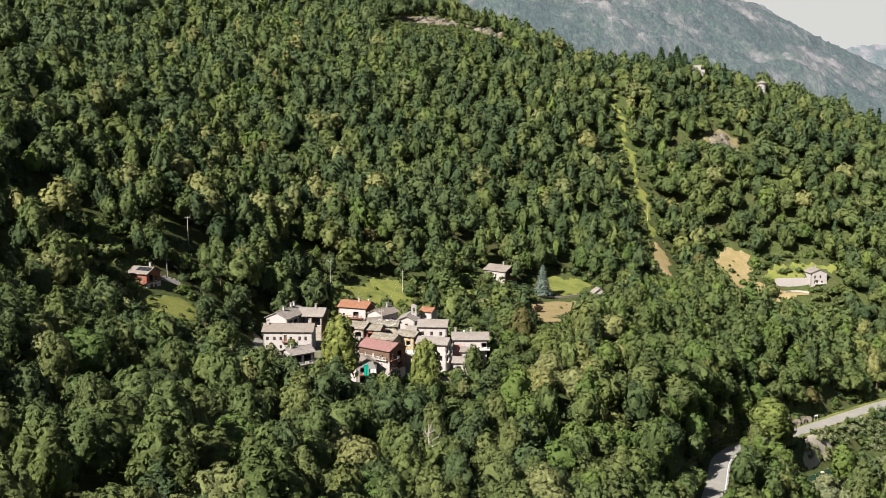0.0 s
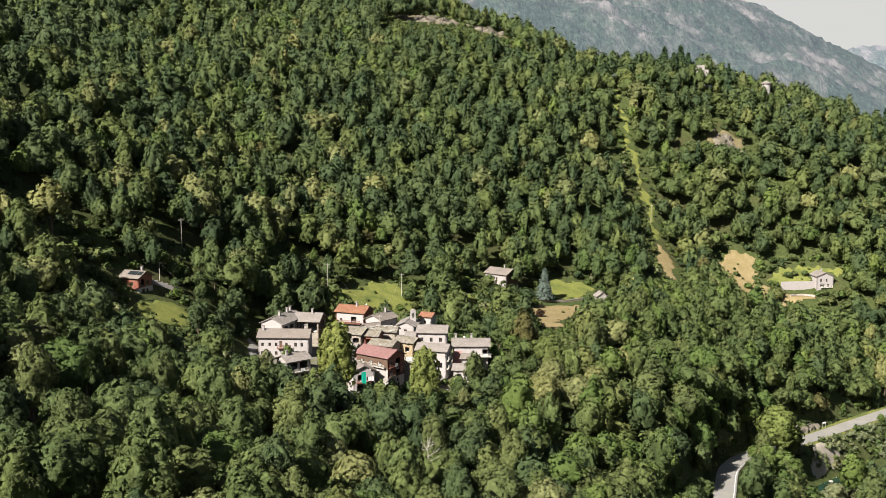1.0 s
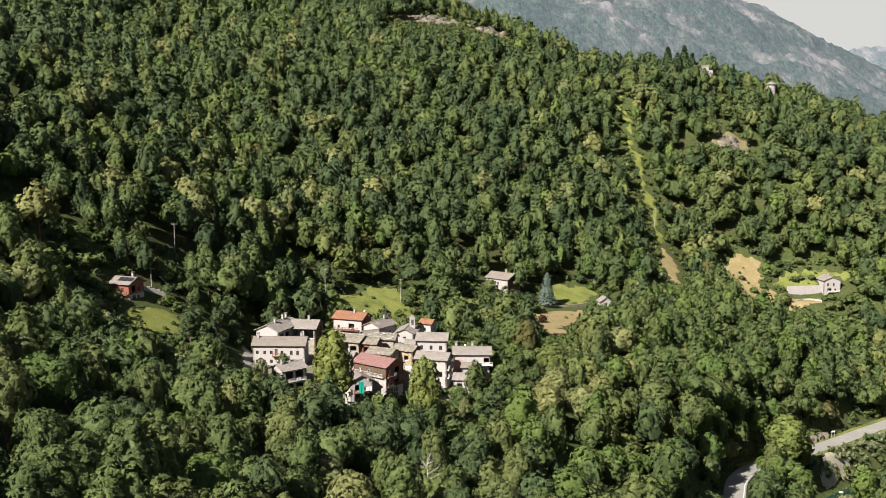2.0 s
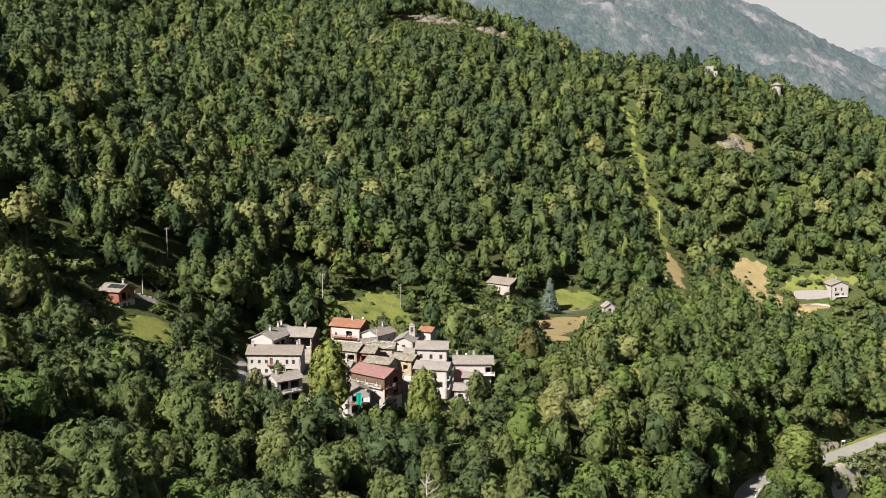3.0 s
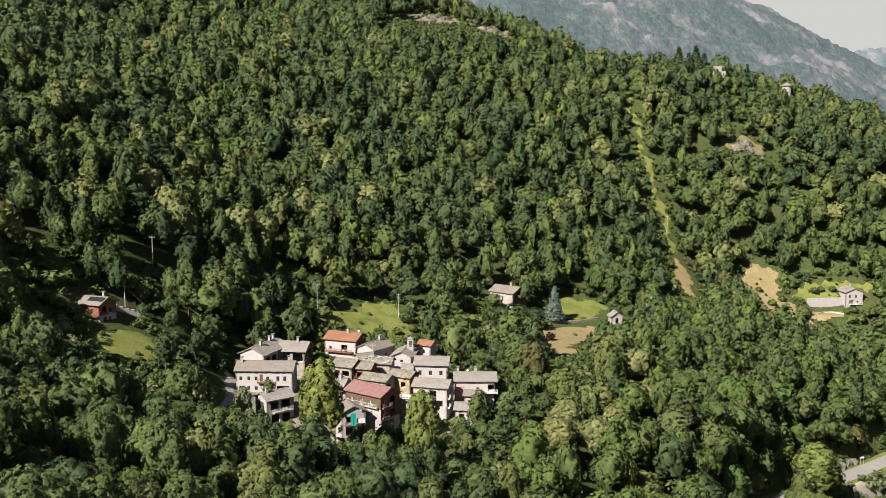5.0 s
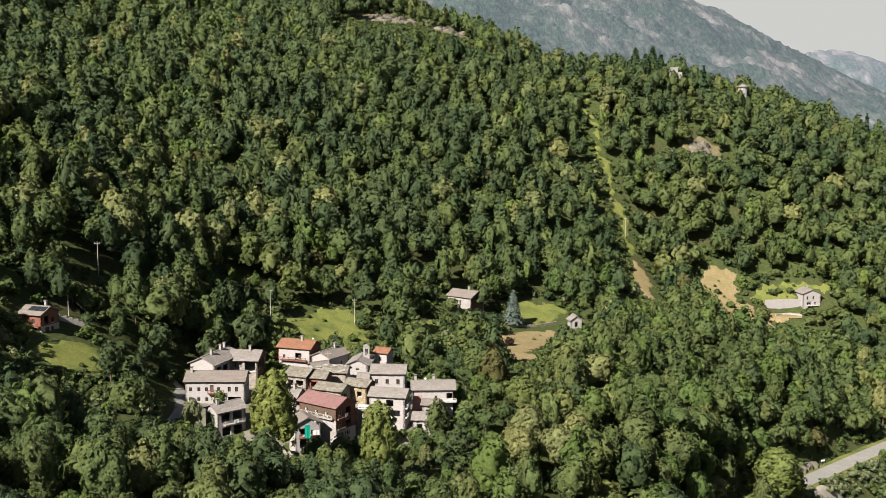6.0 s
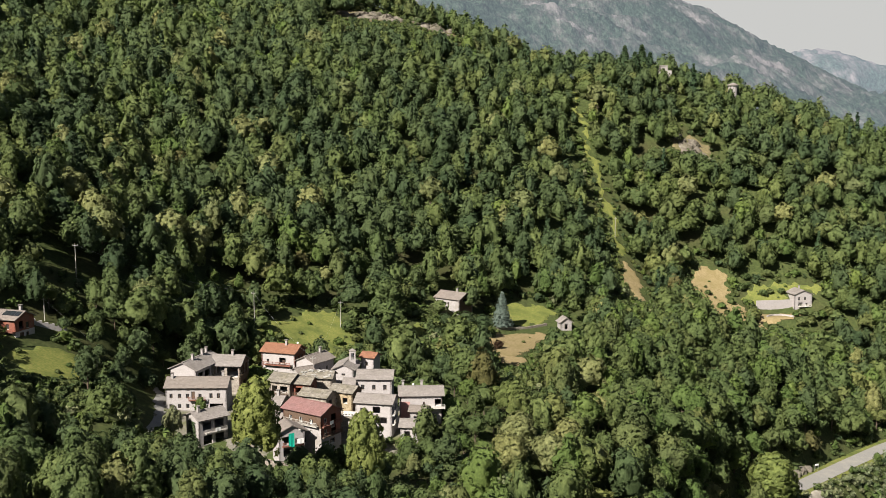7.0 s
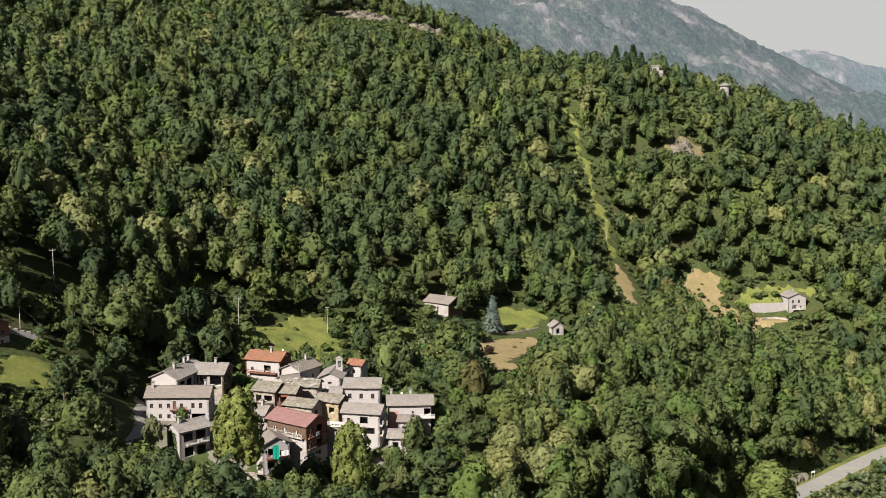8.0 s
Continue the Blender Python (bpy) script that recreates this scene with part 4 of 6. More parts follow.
for tx, ty, s, w in ((88, 326, 1.25, 1.1), (94, 333, 1.2, 1.1), (101, 340, 1.2, 1.1), (109, 348, 1.15, 1.1), (118, 357, 1.1, 1.1), (127, 366, 1.0, 1.1), (80, 318, 1.25, 1.1), (75, 304, 1.2, 1.0), (70, 290, 1.15, 1.0), (66, 276, 1.1, 1.0), (62, 268, 1.1, 1.0), (74, 312, 1.15, 1.1), (90, 342, 1.2, 1.1), (104, 352, 1.2, 1.1), (133, 374, 0.9, 1.2), (140, 382, 0.95, 1.2), (148, 389, 0.9, 1.2), (156, 397, 0.95, 1.2), (164, 404, 0.9, 1.2), (173, 411, 0.95, 1.2), (182, 418, 0.9, 1.2), (191, 425, 0.95, 1.2)):
    tree(MIDS[(0, 4, 6, 2)[int(tx) % 4]], tx, ty, s * 0.95, "tall dark green tree above the valley road", w, "trees above the road")
for tx, ty, s in ((127, 318, 0.6), (133, 325, 0.62), (138, 333, 0.4), (128, 308, 0.7), (146, 338, 0.42), (152, 345, 0.40), (160, 350, 0.42), (168, 355, 0.46), (178, 362, 0.5), (143, 328, 0.6), (151, 335, 0.6), (160, 340, 0.6), (172, 348, 0.66), (140, 316, 0.75), (148, 322, 0.75), (156, 328, 0.75), (168, 338, 0.75), (134, 304, 0.8), (182, 354, 0.75)):
    tree(WILLOW, tx, ty, s * (1.2 if tx > 141 else 1.0), "pale grey-green willow on the river bank", 1.35, "willows on the river bank")
for k in range(14):
    ty = 528 + 7.2 * k + 1.5 * math.sin(k * 2.3)
    tx = float(np.interp(ty, (518, 535, 552, 575, 600, 628), (110.5, 110, 108.2, 105.5, 104, 103))) + 2.3 * math.sin(k * 1.7)
    tree(BUSHES[(3, 0, 3, 1)[k % 4]], tx, ty, 0.35 + 0.35 * abs(math.sin(k * 0.9)), "fresh green shrub in a grassy forest cutting", 1.3, "shrubs of the forest cutting")


# ---- houses ----
def panel(bm, length, height, holes, th, m, gable=0.0):
    """A wall in its own plane: length along x from 0, height along z, outer face at y = 0, holes through it; gable: rise of a pointed top."""
    xs = sorted({0.0, length, *[h[0] for h in holes], *[h[0] + h[2] for h in holes]})
    zs = sorted({-3.0, height, *[h[1] for h in holes], *[h[1] + h[3] for h in holes]})

    def solid(i, j):
        if not (0 <= i < len(xs) - 1 and 0 <= j < len(zs) - 1):
            return False
        cx, cz = (xs[i] + xs[i + 1]) / 2, (zs[j] + zs[j + 1]) / 2
        return not any(h[0] < cx < h[0] + h[2] and h[1] < cz < h[1] + h[3] for h in holes)

    def quad(*p):
        bm.faces.new([bm.verts.new(m @ Vector(q)) for q in p])

    for i in range(len(xs) - 1):
        for j in range(len(zs) - 1):
            if not solid(i, j):
                continue
            a, b, c, d = xs[i], xs[i + 1], zs[j], zs[j + 1]
            quad((a, 0, c), (b, 0, c), (b, 0, d), (a, 0, d))
            quad((b, th, c), (a, th, c), (a, th, d), (b, th, d))
            if not solid(i - 1, j):
                quad((a, th, c), (a, 0, c), (a, 0, d), (a, th, d))
            if not solid(i + 1, j):
                quad((b, 0, c), (b, th, c), (b, th, d), (b, 0, d))
            if not solid(i, j - 1):
                quad((a, th, c), (b, th, c), (b, 0, c), (a, 0, c))
            if not solid(i, j + 1) and not (gable and j == len(zs) - 2):
                quad((a, 0, d), (b, 0, d), (b, th, d), (a, th, d))
    if gable:
        t = (length / 2, 0, height + gable)
        u = (length / 2, th, height + gable)
        quad((0, 0, height), (length, 0, height), t)
        quad((length, th, height), (0, th, height), u)
        quad((0, 0, height), t, u, (0, th, height))
        quad((length, th, height), u, t, (length, 0, height))
    bmesh.ops.remove_doubles(bm, verts=bm.verts, dist=0.001)


CACHE = {}


def shared(key, build, mat):
    if key not in CACHE:
        me = bpy.data.meshes.new(key[0])
        bm = build()
        bm.to_mesh(me)
        bm.free()
        me.materials.append(mat)
        CACHE[key] = me
    return CACHE[key]


def frame_bm(w, h, t=0.09, deep=0.08, bar=True):
    bm = bmesh.new()
    box(bm, 0, t, 0, deep, 0, h)
    box(bm, w - t, w, 0, deep, 0, h)
    box(bm, t, w - t, 0, deep, 0, t)
    box(bm, t, w - t, 0, deep, h - t, h)
    if bar:
        box(bm, w / 2 - t / 2, w / 2 + t / 2, 0.01, deep - 0.01, t, h - t)
    return bm


def shutter_bm(w, h):
    bm = bmesh.new()
    box(bm, 0, w, 0, 0.03, 0, h)
    n = max(4, int(h / 0.16))
    for k in range(n):
        box(bm, 0.06, w - 0.06, -0.025, 0.0, h * (k + 0.2) / n, h * (k + 0.75) / n)
    return bm


def window(house, w, h, m, shutters=None, sill=True, frame_mat=None):
    fm = frame_mat or WOOD_DARK
    win = part("window", shared(("window", w, h, fm.name), lambda: frame_bm(w, h), fm), None, house, m=m @ pose(0, 0.16, 0))
    part("pane", shared(("pane", w, h), lambda: boxed(0.05, w - 0.05, 0.03, 0.05, 0.05, h - 0.05), PANE), None, win)
    if sill:
        part("sill", shared(("sill", w), lambda: boxed(-0.1, w + 0.1, -0.24, 0.0, -0.08, 0.0), CONCRETE), None, win)
    if shutters:
        for dx in (-w / 2 - 0.02, w + 0.02):
            part("shutter", shared(("shutter", w, h, shutters.name), lambda: shutter_bm(w / 2, h), shutters), None, win, m=pose(dx, -0.2, 0))
    return win


def door(house, w, h, m, mat):
    d = part("door", shared(("door", w, h, mat.name), lambda: boxed(0.0, w, 0.0, 0.07, 0, h), mat), None, house, m=m @ pose(0, 0.2, 0))
    part("door_frame", shared(("door_frame", w, h), lambda: frame_bm(w, h, 0.1, 0.12, False), WOOD_DARK), None, d, m=pose(0, -0.05, 0))
    return d


def slope_bm(length, run, pitch, course, piece, rough, seed, thick=0.12):
    """One side of a roof, from the eave (y = 0) up to the ridge: overlapping courses of separate slabs."""
    rnd = random.Random(seed)
    bm = bmesh.new()
    rise = run * pitch
    slant = math.hypot(run, rise)
    tilt = Matrix.Rotation(math.atan(pitch), 4, "X")
    box(bm, -length / 2, length / 2, 0.02, slant, -thick - 0.04, -0.02, tilt)
    n = max(3, round(slant / course))
    for r in range(n):
        y0, y1 = slant * r / n, slant * (r + 1) / n + 0.12
        x = -length / 2
        while x < length / 2 - 0.05:
            w = min(piece * rnd.uniform(0.7, 1.4), length / 2 - x)
            j = rnd.uniform(-rough, rough)
            lift = rnd.uniform(0, rough * 0.5)
            v = box(bm, x + 0.01, x + w - 0.01, y0 - abs(j) - (0.05 if r else 0.1 * rnd.random()), min(y1, slant + 0.02), -0.02 + lift, 0.035 + lift, tilt)
            for q in (v[0], v[1], v[4], v[5]):
                q.co.z += 0.035
            x += w
    return bm


def chimney(house, m, h=1.3, w=0.6):
    c = part("chimney", shared(("chimney", w, h), lambda: boxed(-w / 2, w / 2, -w / 2, w / 2, -0.8, h), PLASTER_GREY), None, house, m=m)
    bm = bmesh.new()
    for sx in (-1, 1):
        for sy in (-1, 1):
            box(bm, sx * w * 0.42 - 0.06, sx * w * 0.42 + 0.06, sy * w * 0.42 - 0.06, sy * w * 0.42 + 0.06, h, h + 0.22)
    box(bm, -w * 0.75, w * 0.75, -w * 0.75, w * 0.75, h + 0.22, h + 0.3)
    part("cap", bm, ROOF_SLAB, c)


def balcony(house, length, deep, m, mat, roof_high=None, rail=0.95):
    b = part("balcony", boxed(0, length, -deep, 0, -0.14, 0), mat, house, m=m)
    bm = bmesh.new()
    box(bm, 0, length, -deep, -deep + 0.07, rail - 0.08, rail)
    n = max(3, int(length / 0.28))
    for k in range(n + 1):
        x = length * k / n
        box(bm, x - 0.03, x + 0.03, -deep + 0.015, -deep + 0.055, 0, rail - 0.08)
    part("railing", bm, mat, b)
    for x in np.linspace(0.06, length - 0.06, max(2, int(length / 2.6) + 1)):
        part("post", boxed(x - 0.06, x + 0.06, -deep, -deep + 0.12, -0.0, roof_high or rail + 0.05), mat, b)
        part("bracket", boxed(x - 0.06, x + 0.06, -deep + 0.05, 0, -0.32, -0.14), mat, b)
    return b


def house(name, label, mid, length, angle, eave, half, base, wall, roof, front=(), back=(), left=(), right=(), pitch=0.45,
          over=0.6, course=0.55, piece=0.75, rough=0.06, chimneys=(), shutters=None, category="house", group="houses of the village", gable_mat=None, frames=None):
    """A house with a pitched roof. mid: the middle of its front eave on the plan; length of the eave; angle of the ridge from east;
    half: from the eave in to the ridge. Openings: (along, up, width, height, kind) on each wall; w window, d door, o open."""
    seed = int(abs(mid[0] * 31 + mid[1] * 17))
    L, D = length - 2 * over * 0.8, 2 * (half - over)
    H = eave + over * pitch - base
    ob = thing(name, pose(mid[0], mid[1], base, 0, 0, angle), label, category, group)
    sides = (("front", L, pose(-L / 2, over, 0), front, 0.0), ("back", L, pose(L / 2, over + D, 0, 0, 0, 180), back, 0.0),
             ("left", D, pose(-L / 2, over + D, 0, 0, 0, -90), left, D / 2 * pitch), ("right", D, pose(L / 2, over, 0, 0, 0, 90), right, D / 2 * pitch))
    for side, span, m, holes, gable in sides:
        holes = [h for h in holes if h[0] > 0.15 and h[0] + h[2] < span - 0.15 and h[1] + h[3] < H + 0.02]
        bm = bmesh.new()
        top = H - 0.1 if not gable else H
        panel(bm, span, top, [(h[0], h[1], h[2], min(h[3], top - h[1] - 0.1)) for h in holes], 0.38, m, gable)
        part("wall", bm, gable_mat if gable and gable_mat else wall, ob)
        for px, pz, w, h, kind in holes:
            h = min(h, top - pz - 0.1)
            at = m @ pose(px, 0, pz)
            if kind == "w":
                window(ob, w, h, at, shutters, frame_mat=frames)
            elif kind == "d":
                door(ob, w, h, at, WOOD_DARK)
    part("floor_slab", boxed(-L / 2 + 0.4, L / 2 - 0.4, over + 0.4, over + D - 0.4, -0.2, 0.0), CONCRETE, ob)
    if H > 4.2:
        part("floor_slab", boxed(-L / 2 + 0.4, L / 2 - 0.4, over + 0.4, over + D - 0.4, H * 0.48, H * 0.48 + 0.2), CONCRETE, ob)
    ez = eave - base
    for k, m in enumerate((pose(0, 0, ez), pose(0, 2 * half, ez, 0, 0, 180))):
        part("roof", slope_bm(length, half, pitch, course, piece, rough, seed + k), roof, ob, m=m)
    bm = bmesh.new()
    rnd = random.Random(seed)
    x = -length / 2
    while x < length / 2 - 0.1:
        w = min(0.8 * rnd.uniform(0.8, 1.3), length / 2 - x)
        box(bm, x + 0.01, x + w - 0.01, half - 0.24, half + 0.24, ez + half * pitch - 0.03, ez + half * pitch + 0.07 + rnd.uniform(0, 0.03))
        x += w
    part("ridge_cap", bm, roof, ob)
    for side in (-1, 1):
        for k in range(int(L / 0.9) + 1):
            y0 = 0.06 if side < 0 else 2 * half - over
            rafter = shared(("rafter_end", over), lambda: boxed(-0.05, 0.05, 0, over - 0.06, -0.06, 0.06), WOOD_DARK)
            part("rafter_end", rafter, None, ob, m=pose(-L / 2 + 0.1 + k * 0.9, y0, ez + over * 0.5 * pitch - 0.22))
    for cx, side in chimneys:
        y = half * (1 - 0.4 * side)
        chimney(ob, pose(cx, y, ez + (half - abs(y - half)) * pitch))
    return ob


def row(n, start, step, up, w=0.8, h=1.1, kind="w"):
    return [(start + k * step, up, w, h, kind) for k in range(n)]


hs = {}
hs["B"] = house("house", "long white plastered house with a grey stone slab roof", (-48.6, 298.3), 16.5, -2, 58.5, 4.4, 52.2, PLASTER_WHITE, ROOF_BROWN,
                front=row(2, 0.9, 2.2, 0.9) + [(5.2, 0.9, 0.8, 1.1, "w")] + row(1, 8.2, 2.2, 0.9) + [(6.6, 3.3, 0.9, 2.0, "d")] + row(2, 1.0, 2.2, 3.6) + row(1, 5.2, 1, 3.6) + row(1, 8.4, 1, 3.6) + row(2, 11.2, 1.9, 3.5, 0.8, 1.3) + [(11.2, 0.2, 3.4, 1.9, "o")],
                left=row(2, 2.0, 2.6, 3.6), right=row(2, 2.0, 2.6, 3.6), chimneys=((-6.6, 0.4), (6.2, -0.4)))
balcony(hs["B"], 4.2, 1.0, pose(-1.7, 0.6, 3.2), WOOD_RED)
hs["A"] = house("house", "pale plastered farmhouse with a broad grey slab roof", (-46.8, 313.2), 15.0, 69, 61.0, 4.4, 53.0, PLASTER_WHITE, ROOF_SLAB,
                front=[(1.2, 4.6, 2.6, 2.4, "o"), (4.6, 4.6, 2.6, 2.4, "o"), (8.0, 4.6, 2.6, 2.4, "o"), (11, 4.6, 1.6, 2.4, "o")] + row(4, 1.4, 3.0, 1.0),
                left=row(2, 2.0, 2.6, 4.9) + [(5.4, 4.6, 1.2, 1.9, "o")] + row(2, 2.2, 2.4, 1.2), chimneys=((-3, 0.3), (2.5, 0.1), (5.5, -0.2)))
hs["A2"] = house("barn", "timber barn with a grey slab roof and open dark gable", (-43.4, 313.6), 9.2, -9, 60.4, 4.8, 53.2, STONE_WALL, ROOF_SLAB,
                 front=[(1.0, 4.0, 2.8, 3.0, "o"), (4.6, 4.0, 3.0, 3.0, "o")], right=[(1.0, 4.4, 2.4, 2.6, "o"), (3.9, 4.4, 2.4, 2.6, "o"), (2.2, 0.2, 2.6, 2.4, "o")], gable_mat=WOOD_DARK, chimneys=((1.0, 0.2),), category="barn")
hs["C"] = house("house", "narrow stone house with ivy on its wall", (-41.0, 280.3), 8.8, 39, 55.8, 3.6, 49.3, PLASTER_GREY, ROOF_SLAB,
                front=[(1.0, 3.8, 2.4, 2.2, "o"), (4.2, 3.6, 2.6, 2.4, "o"), (1.2, 0.3, 2.4, 2.2, "o"), (4.4, 0.3, 2.4, 2.2, "o")], left=row(1, 3.6, 1, 3.6, 0.8, 1.2) + row(1, 1.2, 1, 3.6) + row(1, 1.2, 1, 1.0), chimneys=((-2.6, 0.4),))
balcony(hs["C"], 5.6, 1.1, pose(-2.4, 0.6, 3.3), WOOD_PALE)
hs["D"] = house("house", "small house with an orange terracotta tile roof", (-30.8, 328.3), 11.4, -21, 60.5, 4.2, 54.0, PLASTER_WHITE, ROOF_ORANGE,
                front=row(2, 1.6, 4.8, 3.4, 0.8, 1.0) + [(5.6, 3.0, 2.0, 2.1, "o")], right=[(1.2, 3.2, 1.6, 2.2, "o"), (3.6, 3.2, 1.6, 2.2, "o")], gable_mat=WOOD_RED, chimneys=((1.2, 0.3),), rough=0.02, course=0.4, piece=0.35)
balcony(hs["D"], 5.0, 1.2, pose(5.1, 1.4, 3.1) @ pose(0, 0, 0, 0, 0, 90), WOOD_RED)
balcony(hs["D"], 8.4, 1.0, pose(-4.2, 0.6, 3.0), WOOD_RED)
hs["E"] = house("house", "grey roofed house with a white gable", (-16.6, 320.3), 9.6, 55, 60.0, 3.8, 53.6, PLASTER_WHITE, ROOF_BROWN, front=row(2, 2.0, 3.2, 3.6), left=row(1, 2.4, 2, 3.8), course=0.45, piece=0.5, rough=0.03, chimneys=((2, 0.2),))
hs["E2"] = house("outbuilding", "low grey roofed outbuilding beside the church", (-21.0, 311.6), 5.4, 30, 58.9, 2.6, 53.4, PLASTER_GREY, ROOF_BROWN, front=[(1.2, 0.1, 1.6, 2.1, "o")], course=0.45, piece=0.5, rough=0.03, category="outbuilding")
hs["G"] = house("house", "white plastered house with a pale slab roof", (-3.0, 301.0), 10.0, -5, 59.4, 4.0, 52.6, PLASTER_WHITE, ROOF_SLAB, front=row(3, 1.0, 2.9, 4.0, 0.9, 1.3) + row(3, 1.0, 2.9, 1.2), right=row(2, 1.6, 2.4, 4.0), left=row(1, 1.6, 2.4, 4.0))
hs["G2"] = house("outbuilding", "lean-to with a slab roof against a white house", (-9.6, 300.4), 3.6, -5, 58.3, 2.6, 52.6, PLASTER_WHITE, ROOF_SLAB, front=row(1, 1.0, 1, 3.4), category="outbuilding")
hs["H"] = house("house", "tall timbered house with a faded red roof", (-20.3, 276.9), 13.0, -38, 58.0, 4.2, 50.0, WOOD_DARK, ROOF_RED,
                front=row(3, 1.8, 3.3, 5.4, 1.0, 1.2) + row(3, 1.8, 3.3, 2.8) + row(2, 2.0, 4, 0.4, 1.2, 1.6), right=row(1, 1.0, 3, 5.5, 1.1, 1.5) + [(3.6, 5.3, 1.8, 2.2, "o")] + row(1, 1.0, 3, 2.8, 1.1, 1.5) + [(3.6, 2.6, 1.8, 2.2, "o"), (3.2, 0.4, 1.6, 1.1, "w")], gable_mat=WOOD_RED, rough=0.015, course=0.6, piece=0.45, frames=FRAME_WHITE)
balcony(hs["H"], 6.6, 1.1, pose(5.5, 1.0, 5.2) @ pose(0, 0, 0, 0, 0, 90), WOOD_RED)
balcony(hs["H"], 6.6, 1.1, pose(5.5, 1.0, 2.6) @ pose(0, 0, 0, 0, 0, 90), WOOD_DARK)
balcony(hs["H"], 10.5, 0.9, pose(-5.2, 0.6, 5.2), WOOD_PALE)
bm = bmesh.new()
panel(bm, 12.0, 4.7, [(h[0], h[1], h[2], h[3]) for h in row(3, 1.8, 3.3, 2.8) + row(2, 2.0, 4, 0.4, 1.2, 1.6)], 0.05, pose(-6.0, 0.55, 0))
part("base_course", bm, PLASTER_GREY, hs["H"], "pale plastered lower storeys")
bm = bmesh.new()
panel(bm, 7.0, 2.3, [(3.0, 0.4, 1.7, 1.2)], 0.05, pose(6.07, 0.7, 0, 0, 0, 90))
part("base_course", bm, PLASTER_WHITE, hs["H"], "white plastered ground floor")
hs["I"] = house("house", "low white house with a pale concrete tile roof", (9.0, 293.0), 11.9, 0, 57.0, 3.9, 51.2, PLASTER_WHITE, ROOF_SLAB, front=row(1, 5.9, 3, 3.6, 0.5, 0.6) + [(8.9, 3.0, 1.7, 1.9, "o"), (1.2, 0.3, 1.6, 2.0, "o")], right=row(2, 1.5, 2.6, 3.2), course=0.42, piece=0.42, rough=0.02, chimneys=((-4.6, -0.3), (0.2, -0.4)))
balcony(hs["I"], 4.4, 1.6, pose(1.6, 0.6, 2.9), CONCRETE)
hs["J"] = house("house", "tall white house with open loggias and slab roof", (-3.2, 284.8), 10.2, -15, 57.5, 3.6, 50.2, PLASTER_WHITE, ROOF_SLAB, front=[(4.4, 4.8, 1.9, 1.7, "o")] + row(1, 1.2, 1, 4.9) + [(4.4, 2.3, 3.6, 1.6, "o")] + row(1, 1.2, 1, 2.4) + row(2, 1.4, 4, 0.2, 1.1, 1.4), right=[(0.6, 4.8, 1.6, 1.7, "o"), (2.9, 4.8, 1.8, 1.7, "o"), (0.6, 2.3, 1.6, 1.7, "o"), (2.9, 2.3, 1.8, 1.7, "o")])
balcony(hs["J"], 5.2, 1.0, pose(4.3, 0.8, 4.6) @ pose(0, 0, 0, 0, 0, 90), CONCRETE)
balcony(hs["J"], 5.2, 1.0, pose(4.3, 0.8, 2.2) @ pose(0, 0, 0, 0, 0, 90), CONCRETE)
hs["K1"] = house("house", "rustic house with a brown slab roof and timber gallery", (-27.8, 301.2), 7.2, -25, 59.0, 3.7, 52.6, STONE_WALL, ROOF_MOSS, front=[(0.8, 3.4, 1.6, 1.9, "o"), (3.2, 3.4, 2.2, 1.9, "o"), (1.0, 0.3, 1.8, 2.2, "o")], right=[(1.4, 3.2, 2.6, 2.0, "o")])
hs["K2"] = house("house", "small rustic house with a brown roof and dark gallery", (-22.0, 300.2), 5.6, -17, 58.6, 3.1, 52.6, WOOD_RED, ROOF_MOSS, front=[(0.6, 3.2, 1.6, 1.8, "o"), (2.7, 3.2, 1.6, 1.8, "o")], right=[(1.0, 3.2, 2.2, 1.9, "o")], rough=0.04)
balcony(hs["K1"], 5.0, 0.9, pose(-2.4, 0.6, 3.2), WOOD_DARK)
balcony(hs["K2"], 4.2, 0.9, pose(-2.1, 0.6, 3.0), WOOD_DARK)
hs["L"] = house("old_house", "half-ruined stone house with a broken slab roof", (-18.6, 306.2), 9.4, -10, 58.6, 3.2, 52.8, STONE_WALL, ROOF_MOSS, front=[(2.0, 3.2, 1.4, 1.8, "o")], rough=0.14, course=0.7, piece=0.8)
hs["M"] = house("old_house", "old stone house with a mossy slab roof", (-18.6, 291.9), 8.8, -27, 57.5, 3.1, 51.6, STONE_WALL, ROOF_MOSS, front=[(4.0, 3.4, 0.9, 1.4, "o"), (1.0, 3.4, 0.8, 1.2, "w")], right=[(1.2, 3.4, 1.4, 1.6, "o")], rough=0.12, course=0.6, piece=0.7)
hs["N"] = house("old_house", "old ochre-stained stone house with an uneven slab roof", (-11.6, 294.0), 7.4, -27, 58.0, 3.0, 51.8, OCHRE_WALL, ROOF_MOSS, front=[(1.0, 3.2, 1.0, 1.4, "o"), (3.6, 3.2, 1.4, 1.6, "o")], right=[(1.0, 3.4, 2.4, 2.0, "o")], gable_mat=WOOD_DARK, rough=0.12, course=0.6, piece=0.7)
hs["K3"] = house("old_house", "small stone house with a pale slab roof", (-28.9, 287.2), 6.6, -18, 57.0, 3.5, 51.2, STONE_WALL, ROOF_SLAB, front=[(1.0, 3.2, 1.0, 1.3, "w")], right=[(0.8, 3.0, 1.6, 2.0, "o"), (3.0, 3.0, 1.6, 2.0, "o")], chimneys=((1.2, 0.1),))
hs["K4"] = house("outbuilding", "low shed with a grey slab roof", (-27.6, 281.6), 4.6, -30, 54.9, 2.6, 50.6, STONE_WALL, ROOF_SLAB, front=[(1.0, 1.2, 1.6, 2.0, "o")], category="outbuilding")
